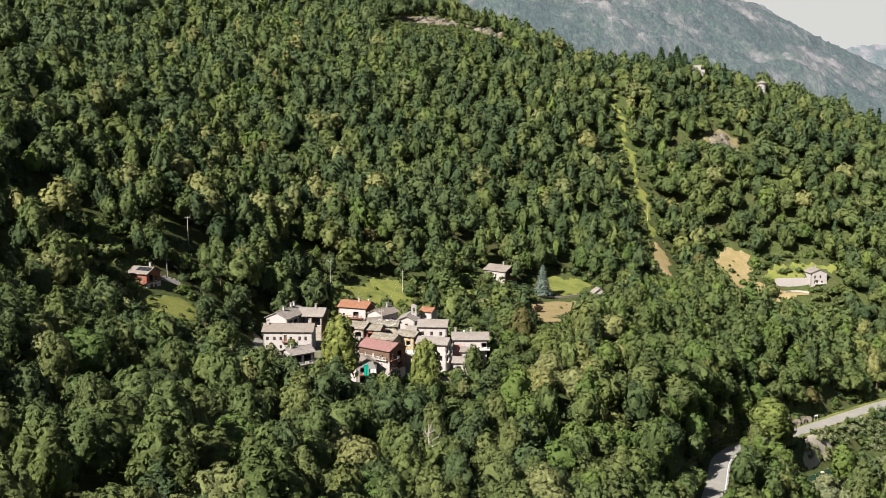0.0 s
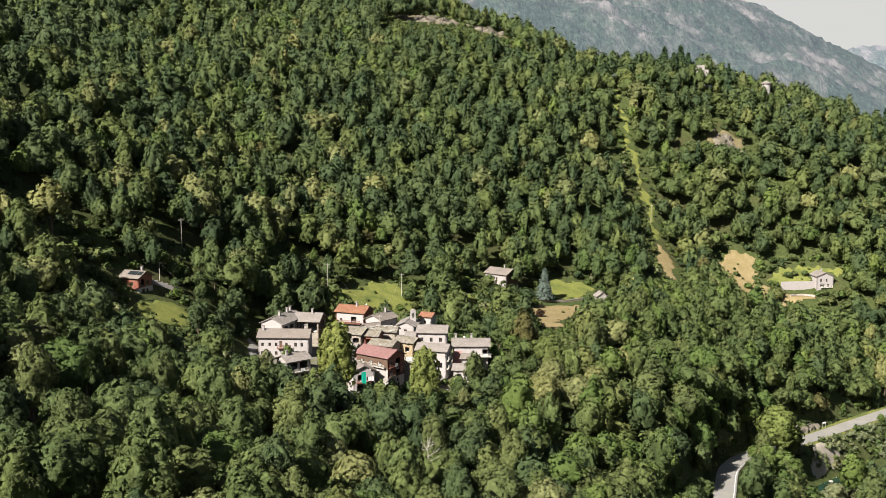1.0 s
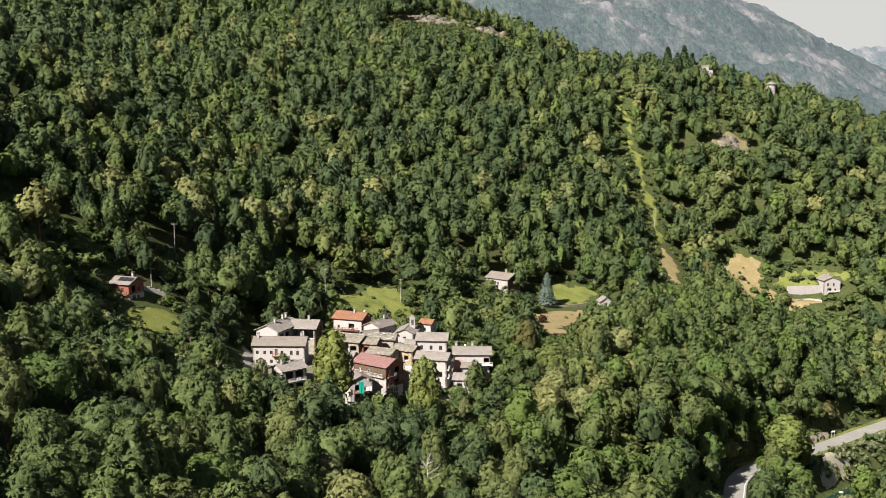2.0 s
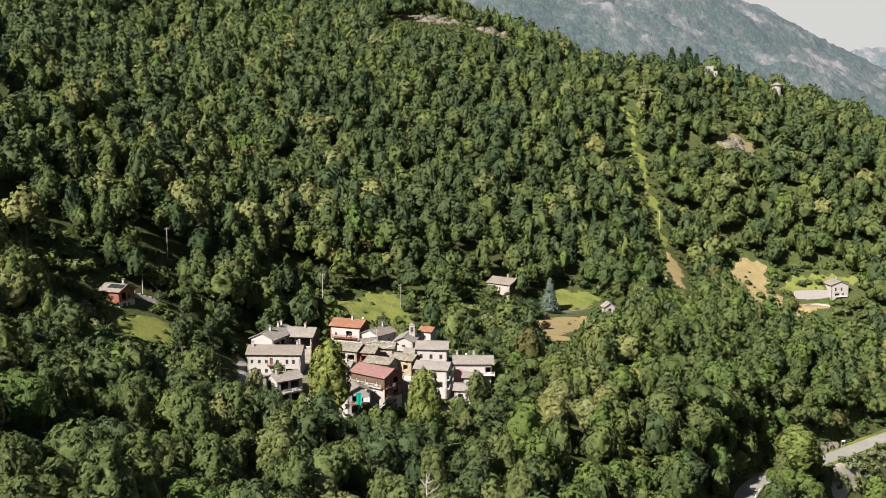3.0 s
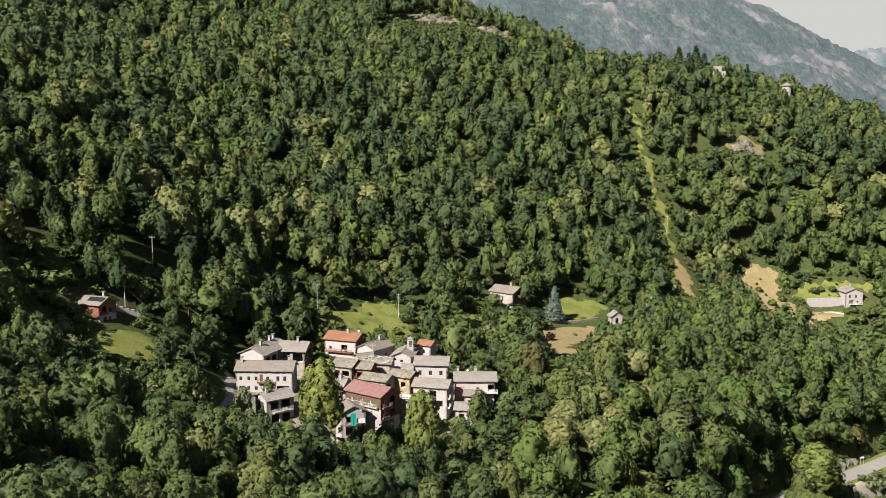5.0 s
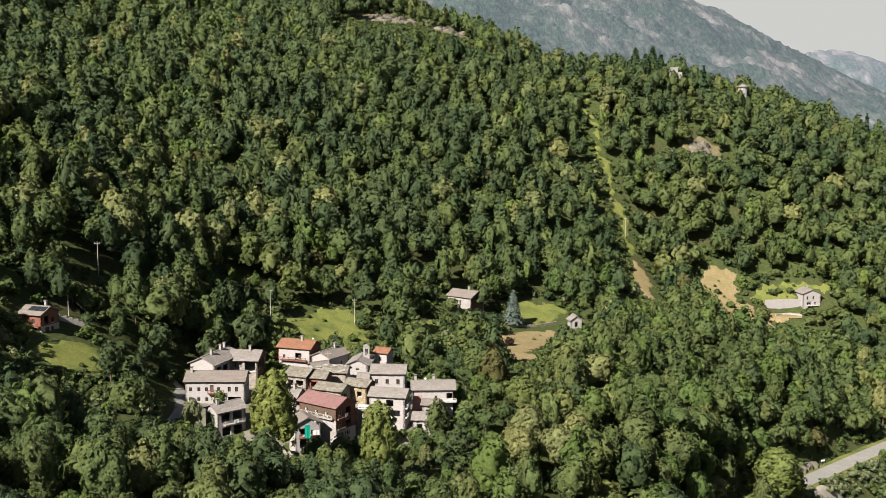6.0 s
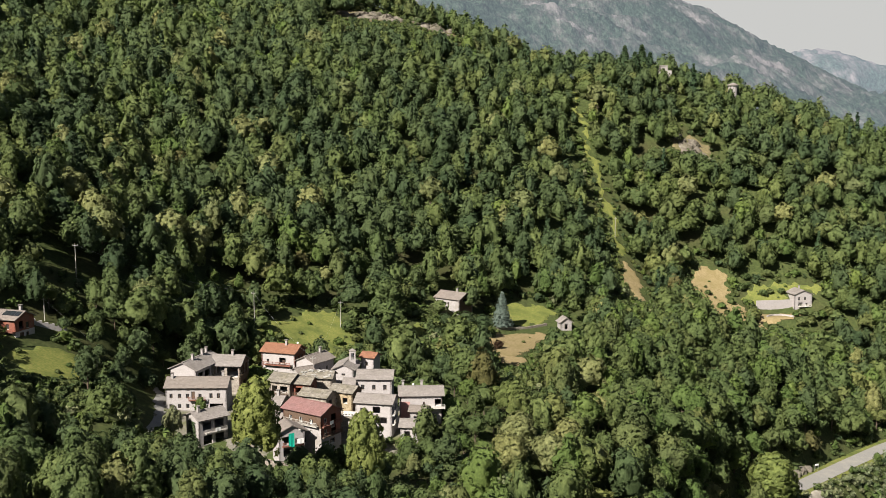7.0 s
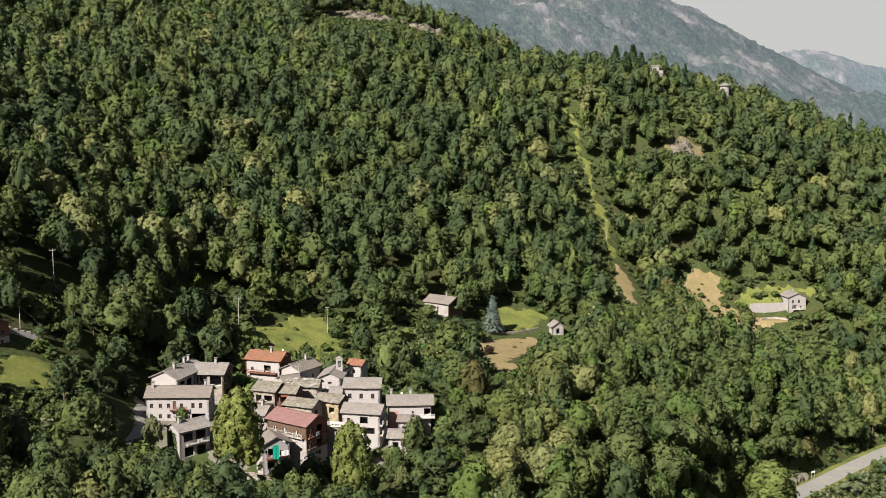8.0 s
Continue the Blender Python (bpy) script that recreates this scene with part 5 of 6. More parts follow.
hs["O"] = house("house", "white house with a wooden balcony under its gable", (-19.4, 275.0), 6.4, 112, 55.0, 3.7, 49.0, PLASTER_WHITE, ROOF_BROWN, left=row(1, 3.9, 2, 3.2, 0.8, 1.1) + [(1.2, 3.0, 1.6, 2.0, "o")] + row(1, 3.6, 1, 0.8, 1.2, 0.8) + [(1.0, 0.2, 1.8, 1.9, "o")], course=0.45, piece=0.5, rough=0.03)
balcony(hs["O"], 5.0, 1.1, pose(-2.6, 6.1, 2.9) @ pose(0, 0, 0, 0, 0, -90), WOOD_RED)
hs["P"] = house("outbuilding", "small outbuilding with a weathered grey roof", (7.9, 287.6), 5.2, -12, 54.4, 2.5, 50.6, PLASTER_GREY, ROOF_BROWN, front=[(1.0, 1.0, 1.2, 1.6, "o")], category="outbuilding", course=0.5, piece=0.5, rough=0.02)
hs["P2"] = house("outbuilding", "small low house with a grey slab roof", (5.6, 279.2), 5.6, -9, 53.0, 3.1, 49.2, PLASTER_WHITE, ROOF_SLAB, front=[(1.0, 1.0, 1.4, 1.8, "o")], category="outbuilding")
hs["P3"] = house("shed", "open timber shed with a dark gable", (-1.8, 277.0), 5.0, 100, 52.6, 2.5, 49.4, WOOD_DARK, ROOF_SLAB, left=[(0.6, 0.3, 2.2, 2.4, "o")], category="shed")
hs["D2"] = house("outbuilding", "small outbuilding with an orange tile roof", (-5.4, 321.5), 5.0, -25, 60.4, 2.6, 54.0, PLASTER_WHITE, ROOF_ORANGE, front=row(1, 1.4, 1, 4.0), course=0.4, piece=0.35, rough=0.02, category="outbuilding")

# church with its bell tower
hs["F"] = house("church", "small white village church with a plain gable", (-7.4, 318.3), 10.0, 80, 58.9, 3.4, 53.0, PLASTER_WHITE, ROOF_SLAB, left=[(2.3, 4.2, 1.0, 0.6, "w"), (2.1, 0.1, 1.4, 2.4, "d")], front=row(2, 2.5, 3, 4.0, 0.8, 1.4), category="church", group="")
tower = thing("bell_tower", pose(-9.2, 319.6, 50.8, 0, 0, 5), "slim white bell tower with a small cap", "bell tower")
part("shaft", boxed(-0.85, 0.85, -0.85, 0.85, -2, 9.8), PLASTER_WHITE, tower)
bm = bmesh.new()
for sx in (-1, 1):
    for sy in (-1, 1):
        box(bm, sx * 0.62 - 0.2, sx * 0.62 + 0.2, sy * 0.62 - 0.2, sy * 0.62 + 0.2, 9.8, 11.6)
box(bm, -0.85, 0.85, -0.85, 0.85, 11.6, 12.1)
part("belfry", bm, PLASTER_WHITE, tower)
bm = bmesh.new()
box(bm, -0.92, 0.92, -0.92, 0.92, 12.1, 12.22)
v = [bm.verts.new(p) for p in ((-0.88, -0.88, 12.22), (0.88, -0.88, 12.22), (0.88, 0.88, 12.22), (-0.88, 0.88, 12.22), (0, 0, 12.8))]
for k in range(4):
    bm.faces.new((v[k], v[(k + 1) % 4], v[4]))
part("cap", bm, ROOF_SLAB, tower)
bm = bmesh.new()
rod(bm, (0, 0, 11.5), (0, 0, 10.6), 0.12, 0.36, 10)
part("bell", bm, STEEL, tower)

# outlying buildings
gz = lambda px, py: float(ground(px, py)[0])
hs["S"] = house("barn", "stone barn with a grey slab roof among trees", (23.0, 430.5), 12.6, -40, 57.2, 4.9, 53.2, PLASTER_GREY, ROOF_BROWN, front=row(2, 2, 4, 1.6), right=[(2.4, 2.8, 2.2, 1.4, "o")], chimneys=((1.5, -0.2),), gable_mat=WOOD_DARK, group="", category="barn")
hs["hut"] = house("hut", "tiny stone hut with a pointed slab roof", (72.6, 437.5), 5.2, 100, gz(70, 438) + 2.7, 2.9, gz(70, 438), PLASTER_GREY, ROOF_SLAB, left=[(1.6, 0.1, 1.3, 2.0, "o")], pitch=0.7, group="", category="hut")
hs["Q"] = house("house", "white two-storey farmhouse beside a walled terrace", (198.9, 516.5), 9.5, 97, 43.0, 5.0, 34.6, PLASTER_WHITE, ROOF_SLAB, left=row(2, 1.8, 3.0, 5.6, 0.9, 1.6) + [(2.0, 3.0, 2.2, 1.7, "o"), (5.6, 3.0, 1.0, 1.4, "w"), (2.6, 0.3, 1.2, 2.0, "d")], front=row(2, 2, 3, 3.8), pitch=0.4, group="", chimneys=((1.5, 0.3),))
hs["R"] = house("chalet", "timber farmhouse with a brown roof and roof window panels", (-92.2, 287.4), 7.8, -22, 78.9, 3.9, 73.4, WOOD_RED, ROOF_BROWN, front=row(2, 1.2, 2.4, 0.8, 0.9, 1.2) + [(5.8, 0.1, 2.0, 2.0, "o")] + row(3, 1.2, 2.8, 3.2, 0.9, 1.2), right=[(1.2, 3.0, 1.6, 2.0, "o"), (3.6, 3.0, 1.2, 1.4, "w"), (1.4, 0.2, 1.4, 2.0, "d"), (3.6, 0.8, 0.9, 1.2, "w")], group="", category="chalet", gable_mat=WOOD_RED, chimneys=((2.0, -0.3),))

bm = bmesh.new()
panel(bm, 18.5, 6.8, [], 0.6, pose(172.0, 510.6, 33.6, 0, 0, 7))
tagged(part("terrace_wall", bm, PLASTER_WHITE), "long pale plastered retaining wall of a farm terrace", "retaining wall")
for k in range(3):
    part("solar_panel", boxed(-0.75, 0.75, -0.9, 0.9, 0.0, 0.07), PANE, hs["R"], "dark glass roof panel", m=pose(-0.6 + 1.7 * k, 2.5, 78.9 - 73.4 + 2.5 * 0.45 + 0.12, math.degrees(math.atan(0.45))))
balcony(hs["Q"], 6.0, 1.2, pose(-4.3, 7.4, 2.9) @ pose(0, 0, 0, 0, 0, -90), CONCRETE)
bm = bmesh.new()
panel(bm, 6.6, 2.6, [(1.4, 0.2, 1.4, 2.0), (3.6, 0.8, 0.9, 1.2)], 0.05, pose(3.47, 0.6, 0, 0, 0, 90))
part("base_course", bm, PLASTER_WHITE, hs["R"], "white plastered lower storey")
bm = bmesh.new()
panel(bm, 6.8, 2.4, [(1.2, 0.8, 0.9, 1.2), (3.6, 0.8, 0.9, 1.2)], 0.05, pose(-3.4, 0.55, 0))
part("base_course", bm, PLASTER_WHITE, hs["R"], "white plastered lower storey")
balcony(hs["R"], 6.6, 1.1, pose(-3.3, 0.55, 2.7), WOOD_RED)


# ---- river bank, roadside ----
def boulder(seed, mat):
    bm = bmesh.new()
    bmesh.ops.create_icosphere(bm, subdivisions=2, radius=1)
    for q in bm.verts:
        n = noise.noise(q.co * 1.3 + Vector((seed * 7.1, 0, 0)))
        q.co = q.co * (1 + 0.45 * n) + 0.1 * noise.noise_vector(q.co * 3.1 + Vector((0, seed, 0)))
        q.co.z *= 0.75
        if mat is ROCK:
            q.co += 0.28 * Vector((round(q.co.x * 1.7) / 1.7 - q.co.x, round(q.co.y * 1.3) / 1.3 - q.co.y, 1.5 * (round(q.co.z * 2) / 2 - q.co.z)))
    me = bpy.data.meshes.new("boulder")
    bm.to_mesh(me)
    bm.free()
    me.materials.append(mat)
    return me


STONES = [boulder(k, PEBBLE) for k in range(4)]
CRAGS = [boulder(k + 9, ROCK) for k in range(5)]
for k, (px, py, wide, high) in enumerate(((135, 369, 2.6, 3.6), (138.5, 372, 2.8, 4.2), (142, 376, 2.6, 3.6), (145.5, 379, 2.4, 2.6))):
    tagged(part("rock", CRAGS[k], None, m=pose(px, py, float(ground(px, py)[0]), 0, 0, 45 + 20 * k) @ Matrix.Diagonal((wide, 1.8, high, 1))), "dark rock face beside the valley road", "rock", "rocks beside the road")
rnd = random.Random(31)
for a, b in zip(RIVER[1:], RIVER[2:-1]):
    for k in range(18):
        q = rnd.random()
        px, py = a[0] + q * (b[0] - a[0]) + rnd.gauss(0, 6.5), a[1] + q * (b[1] - a[1]) + rnd.gauss(0, 6.5)
        s = rnd.uniform(0.3, 0.95)
        z = max(float(ground(px, py)[0]), a[2] + q * (b[2] - a[2]) + 0.7)
        tagged(part("boulder", STONES[k % 4], None, m=pose(px, py, z, rnd.uniform(-15, 15), 0, rnd.uniform(0, 360)) @ Matrix.Diagonal((s, s * 0.8, s * 0.7, 1))), "pale rounded boulder in the river bed", "boulder", "boulders in the river")
patch("gravel_bank", ((130, 343), (133, 350), (139, 357), (145, 362), (150, 361), (148, 354), (141, 347), (136, 342)), GRAVEL, "pale gravel bank beside the river")

# outcrops: stepped faces of rock that stand out of the steep ground, dry grass above and below them
def outcrop(cx, cy, a, b, seed):
    n = 34
    gx, gy = np.meshgrid(np.linspace(-1.15, 1.15, n), np.linspace(-1.15, 1.15, n))
    x, y = cx + a * gx.ravel(), cy + b * gy.ravel()
    out = np.array([noise.fractal(Vector((px * 0.16, py * 0.30, seed)), 0.9, 2.1, 5) for px, py in zip(x, y)])
    ledge = np.floor(out * 5 + 0.5 * gy.ravel()) / 5 * 0.6 + out * 0.4
    rim = 1 - ease(0.55, 1.1, np.hypot(gx.ravel(), gy.ravel()) + 0.25 * out)
    z = ground(x, y)
    v = np.c_[x + 0.5 * out, y - rim * (1.2 + 2.6 * ledge), z + rim * (1.6 + 2.8 * ledge) - 0.7 * (1 - rim)]
    k = (np.arange(n - 1)[:, None] * n + np.arange(n - 1)[None]).ravel()
    me = mesh_of("rock", v, np.c_[k, k + 1, k + n + 1, k + n], [ROCK])
    tagged(part("rock", me, None), "brown weathered rock outcrop on the slope", "rock", "rocks of the hillside")


for q, (cx, cy, a, b) in enumerate(BARE_ROCK):
    ring = [(cx + 1.25 * a * math.cos(u) * (1 + 0.15 * math.sin(3 * u + q)), cy + 1.3 * b * math.sin(u)) for u in (2 * math.pi * k / 12 for k in range(12))]
    patch("hay_slope", ring, DRY, "dry brown grass round a rock outcrop", 0.25, 1.2)
    outcrop(cx, cy, a * 0.85, b * 0.9, q * 3.7)
    for k in range(12):
        px, py = cx + rnd.uniform(-a, a) * 0.9, cy + rnd.uniform(-b, b) * 0.9
        s = rnd.uniform(0.8, 2.2)
        tagged(part("rock", CRAGS[k % 5], None, m=pose(px, py, float(ground(px, py)[0]) + 0.1 * s, rnd.uniform(-30, 30), rnd.uniform(-20, 20), rnd.uniform(0, 360)) @ Matrix.Diagonal((s * 1.3, s, s, 1))), "loose brown rock beside an outcrop", "rock", "rocks of the hillside")

# old walls and a round chapel on the crest
fort = thing("old_fort", pose(159, 646, 141, 0, 0, -8), "ruined pale stone walls of an old fort on the crest", "ruin")
for u0, u1, h in ((-5.2, -1.0, 10.6), (-1.0, 3.6, 11.8), (3.6, 6.0, 9.4)):
    bm = bmesh.new()
    panel(bm, u1 - u0, h, [((u1 - u0) * 0.4, h - 2.4, 0.7, 1.1)], 1.2, pose(u0, 0, 0))
    part("wall", bm, PLASTER_GREY, fort)
part("coping", boxed(-1.3, 3.9, -0.3, 1.6, 11.8, 12.2), PLASTER_GREY, fort)
chapel = thing("chapel", pose(200.3, 643.5, 129.3), "small round white chapel with a shallow roof", "chapel")
bm = bmesh.new()
rod(bm, (0, 0, -3), (0, 0, 12.5), 2.6, 2.6, 14)
part("wall", bm, PLASTER_WHITE, chapel)
bm = bmesh.new()
rod(bm, (0, 0, 12.5), (0, 0, 12.9), 3.4, 3.4, 14)
rod(bm, (0, 0, 12.9), (0, 0, 14.2), 3.2, 0.3, 14)
part("roof", bm, ROOF_SLAB, chapel)

# poles and the lines between them
POLES = ((-86, 329, 83, 9.5), (-42.4, 372.5, 59, 11.5), (-15.5, 392, 55.2, 9.5), (109, 529.5, 67, 10.0), (-19.8, 315.5, 53, 10.8))
tops = []
for px, py, _, h in POLES:
    z = gz(px, py)
    pole = thing("utility_pole", pose(px, py, z, 0, 0, 25), "pale timber utility pole with a short crossarm", "utility pole", "utility poles")
    bm = bmesh.new()
    rod(bm, (0, 0, -1), (0, 0, h), 0.14, 0.08, 8)
    part("mast", bm, WOOD_PALE, pole)
    part("crossarm", boxed(-0.8, 0.8, -0.07, 0.07, h - 0.7, h - 0.56), WOOD_PALE, pole)
    bm = bmesh.new()
    for q in (-0.7, 0, 0.7):
        rod(bm, (q, 0, h - 0.56), (q, 0, h - 0.3), 0.05, 0.04, 6)
    part("insulators", bm, CONCRETE, pole)
    tops.append(Vector((px, py, z + h - 0.4)))


for px, py, h, turn in ((94.3, 325.5, 7.5, 8), (96.0, 326.5, 6.5, -6)):
    pole = thing("roadside_pole", pose(px, py, gz(px, py), 0, turn, 0), "thin pale pole beside a bend of the road", "pole", "poles beside the road")
    bm = bmesh.new()
    rod(bm, (0, 0, -1), (0, 0, h), 0.09, 0.06, 6)
    part("mast", bm, WOOD_PALE, pole)
sign = thing("road_sign", pose(148.5, 379.0, gz(148.5, 379.0), 0, 0, 20), "small pale road sign on two posts", "road sign")
for q in (-0.7, 0.7):
    part("post", boxed(q - 0.06, q + 0.06, -0.06, 0.06, -0.5, 2.6), STEEL, sign)
part("board", boxed(-0.8, 0.8, -0.1, -0.062, 2.0, 2.6), FRAME_WHITE, sign)


def cable(a, b, sag, r=0.013):
    bm = bmesh.new()
    p = [a.lerp(b, k / 14) - Vector((0, 0, sag * 4 * (k / 14) * (1 - k / 14))) for k in range(15)]
    for q, w in zip(p, p[1:]):
        rod(bm, q, w, r, r, 4)
    return tagged(part("cable", bm, STEEL), "thin pale overhead line strung between poles", "cable", "overhead cables")


for a, b, sag in ((tops[0], tops[1], 2.0), (tops[1], tops[4], 1.6), (tops[4], tops[2], 1.6)):
    cable(a, b, sag)

patch("village_yard", ((-58, 290), (-60, 306), (-48, 322), (-30, 326), (-8, 322), (4, 312), (14, 300), (13, 286), (6, 279), (-8, 276), (-26, 274), (-42, 279)), YARD, "trodden stony yards between the village houses", 0.15)


# road edge: a low rail on posts along the river side, a white edge line
def beside(line, side, gap=0.0):
    return [p + q * side + Vector((0, 0, gap)) for p, q in line]


edge = [r for r in road_rows if 262 < r[0].y < 330]
rail = thing("guard_rail", Matrix.Identity(4), "pale steel guard rail along the valley road", "guard rail")
way = beside(edge, 3.15, 0.2)
bm = bmesh.new()
for a, b in zip(way, way[1:]):
    rod(bm, a + Vector((0, 0, 0.62)), b + Vector((0, 0, 0.62)), 0.07, 0.07, 6)
part("beam", bm, STEEL, rail)
for q in way[::1]:
    part("post", shared(("post", 0.9), lambda: boxed(-0.07, 0.07, -0.07, 0.07, -0.3, 0.6), STEEL), None, rail, m=pose(*q))
v = [(*(p + q * e).xy, p.z + 0.206) for p, q in edge for e in (2.55, 2.75)]
tagged(part("road_line", mesh_of("road_line", v, [(2 * k, 2 * k + 1, 2 * k + 3, 2 * k + 2) for k in range(len(edge) - 1)], [FRAME_WHITE]), None), "worn white edge line on the valley road", "road marking", kind="structure")


def low_wall(points, high, thick, mat, label):
    """A low wall along points of the plan, following the ground."""
    bm = bmesh.new()
    for (ax, ay), (bx, by) in zip(points, points[1:]):
        n = max(1, int(math.dist((ax, ay), (bx, by)) / 1.5))
        for k in range(n):
            px, py = ax + (bx - ax) * (k + 0.5) / n, ay + (by - ay) * (k + 0.5) / n
            run = math.dist((ax, ay), (bx, by)) / n
            box(bm, -run / 2 - 0.05, run / 2 + 0.05, -thick / 2, thick / 2, -1.0, high * (0.92 + 0.16 * ((k * 0.618) % 1)), pose(px, py, gz(px, py), 0, 0, math.degrees(math.atan2(by - ay, bx - ax))))
    return tagged(part("field_wall", bm, mat), label, "wall")


low_wall(((40.5, 424), (46, 427), (54, 432), (63, 439)), 0.9, 0.5, STONE_WALL, "low dry stone wall across a mown field")
low_wall(((174, 502), (178, 505), (182, 505), (186, 501)), 1.0, 0.45, PLASTER_WHITE, "low curved white garden wall on a farm terrace")
for tx, ty, s, w in ((177, 517, 1.5, 1.3), (181, 518, 1.3, 1.3), (186, 518, 1.4, 1.2), (168, 520, 1.7, 1.2), (164, 517, 1.2, 1.2), (192, 505, 1.6, 1.3), (188, 503, 1.2, 1.2), (166, 499, 3.0, 1.1), (168, 502.5, 2.4, 1.1), (208, 514, 3.0, 1.2), (211, 518, 3.4, 1.2), (209, 509, 2.8, 1.2), (204, 505, 2.2, 1.2), (200, 503, 1.7, 1.3), (196, 501, 1.6, 1.3), (201, 498, 2.0, 1.3), (193, 498, 1.8, 1.3), (207, 503, 2.4, 1.3), (188, 497, 1.7, 1.3), (206, 498, 2.4, 1.3), (172, 526, 1.6, 1.3), (182, 527, 1.8, 1.3), (196, 527, 1.7, 1.3), (164, 523, 1.8, 1.2), (154, 505, 1.5, 1.3), (160, 510, 1.4, 1.3), (150, 514, 1.2, 1.3), (155, 500, 1.3, 1.2)):
    tree(BUSHES[(0, 1, 0, 3)[int(tx * 3 + ty) % 4]], tx, ty, s, "leafy green bush beside a farmhouse terrace", w, "bushes round the farmhouse")


# ---- round the village houses ----
def place(house, x, y, z, turn=0.0):
    return hs[house].matrix_basis @ pose(x, y, z, 0, 0, turn)


def cloth(m, wide, high, mat, label, name="hanging_cloth"):
    """Cloth hung over a rail, in loose folds; x across, z down from the rail."""
    n, k = 14, 10
    v = [(wide * (i / n - 0.5), 0.035 * math.sin(11 * i / n + 1.3) * (0.3 + j / k), -high * j / k * (1 + 0.05 * math.sin(5 * i / n))) for j in range(k + 1) for i in range(n + 1)]
    f = [(j * (n + 1) + i, j * (n + 1) + i + 1, (j + 1) * (n + 1) + i + 1, (j + 1) * (n + 1) + i) for j in range(k) for i in range(n)]
    ob = part(name, mesh_of(name, v, f, [mat], smooth=True), None, m=m)
    return tagged(ob, label, "cloth")


cloth(place("O", -4.05, 4.2, 6.1, 90), 1.4, 3.2, CLOTH_GREEN, "bright green sheet hung out over a wooden balcony")
cloth(place("O", -4.05, 2.1, 4.6, 90), 1.7, 1.2, CLOTH_WHITE, "white linen hung out over a wooden balcony")
cloth(place("C", 0.6, -0.62, 4.3), 1.5, 0.9, CLOTH_WHITE, "white washing hung over a balcony rail")
cloth(place("H", 6.75, 3.6, 6.2, 90), 1.2, 0.9, CLOTH_WHITE, "white washing hung over a timber gallery")


def dish(m):
    ob = thing("satellite_dish", m, "small pale satellite dish on a short arm", "satellite dish", "satellite dishes")
    bm = bmesh.new()
    rod(bm, (0, 0, -0.5), (0, 0, 0.25), 0.04, 0.04, 6)
    part("arm", bm, STEEL, ob)
    bm = bmesh.new()
    tilt = Matrix.Translation((0, -0.1, 0.45)) @ Matrix.Rotation(math.radians(65), 4, "X")
    rings = [[bm.verts.new(tilt @ Vector((r * math.cos(a), r * math.sin(a), 0.35 * r * r - e))) for a in (math.pi * k / 8 for k in range(16))] for r, e in ((0.08, 0), (0.3, 0), (0.5, 0), (0.5, 0.03), (0.08, 0.03))]
    for a, b in zip(rings, rings[1:] + rings[:1]):
        for k in range(16):
            bm.faces.new((a[k], a[(k + 1) % 16], b[(k + 1) % 16], b[k]))
    part("bowl", bm, CONCRETE, ob)


for spot in (place("D", 4.4, 4.4, 8.6, 10), place("O", -3.0, 2.0, 6.3, -80), place("I", -2.0, 3.9, 7.7)):
    dish(spot @ Matrix.Diagonal((0.6, 0.6, 0.6, 1)))

# ivy and other climbing green on walls
def climber(m, wide, high, count, seed, label):
    rng = np.random.default_rng(seed)
    x, z = rng.uniform(-0.5, 0.5, count), rng.uniform(0, 1, count) ** 1.2
    keep = np.abs(x) < 0.5 - 0.34 * z * rng.uniform(0.4, 1, count)
    at = np.c_[x * wide, -rng.uniform(0.02, 0.22, count), z * high][keep]
    n = len(at)
    face = unit(np.c_[0.5 * rng.normal(size=n), -np.ones(n), 0.4 + 0.4 * rng.normal(size=n)])
    side = unit(np.cross(face, rng.normal(size=(n, 3))))
    up = np.cross(face, side)
    s = rng.uniform(0.14, 0.3, (n, 1))
    v = np.stack((at + up * s, at - up * s * 0.5 - side * s * 0.8, at - up * s * 0.5 + side * s * 0.8), 1).reshape(-1, 3)
    ob = part("climbing_ivy", mesh_of("climbing_ivy", v, np.arange(3 * n).reshape(n, 3), [LEAF_DEEP], smooth=False), None, m=m)
    return tagged(ob, label, "climbing plant")


climber(place("C", -3.95, 3.9, 0.0, -90), 5.0, 5.8, 900, 3, "dark ivy climbing over the wall of a stone house")
climber(place("K3", 0.4, 0.55, 0.0), 2.6, 3.8, 420, 5, "green climber on the wall of a small stone house")
climber(place("J", -3.6, 0.55, 0.0), 2.6, 3.4, 420, 6, "green climber at the foot of a tall white house")

# pink garden wall, terrace with pillars, retaining walls
bm = bmesh.new()
panel(bm, 2.4, 4.4, [], 0.3, pose(3.7, 292.3, 51.4))
tagged(part("garden_wall", bm, PLASTER_PINK), "faded pink plastered wall beside a low white house", "wall")
terrace = thing("terrace", pose(-10.8, 285.6, 50.8, 0, 0, -12), "raised stone terrace with a pale balustrade between houses", "terrace")
bm = bmesh.new()
panel(bm, 4.4, 3.6, [(1.4, 0.2, 1.2, 2.2)], 0.5, Matrix.Identity(4))
part("wall", bm, STONE_WALL, terrace)
part("floor_slab", boxed(-0.15, 4.55, -0.25, 3.4, 3.6, 3.8), CONCRETE, terrace)
for q in np.linspace(0, 4.4, 7):
    part("baluster", shared(("baluster", 1), lambda: boxed(-0.09, 0.09, -0.09, 0.09, 0, 0.85), CONCRETE), None, terrace, m=pose(q, 0, 3.8))
part("rail", boxed(-0.15, 4.55, -0.14, 0.14, 4.65, 4.8), CONCRETE, terrace)
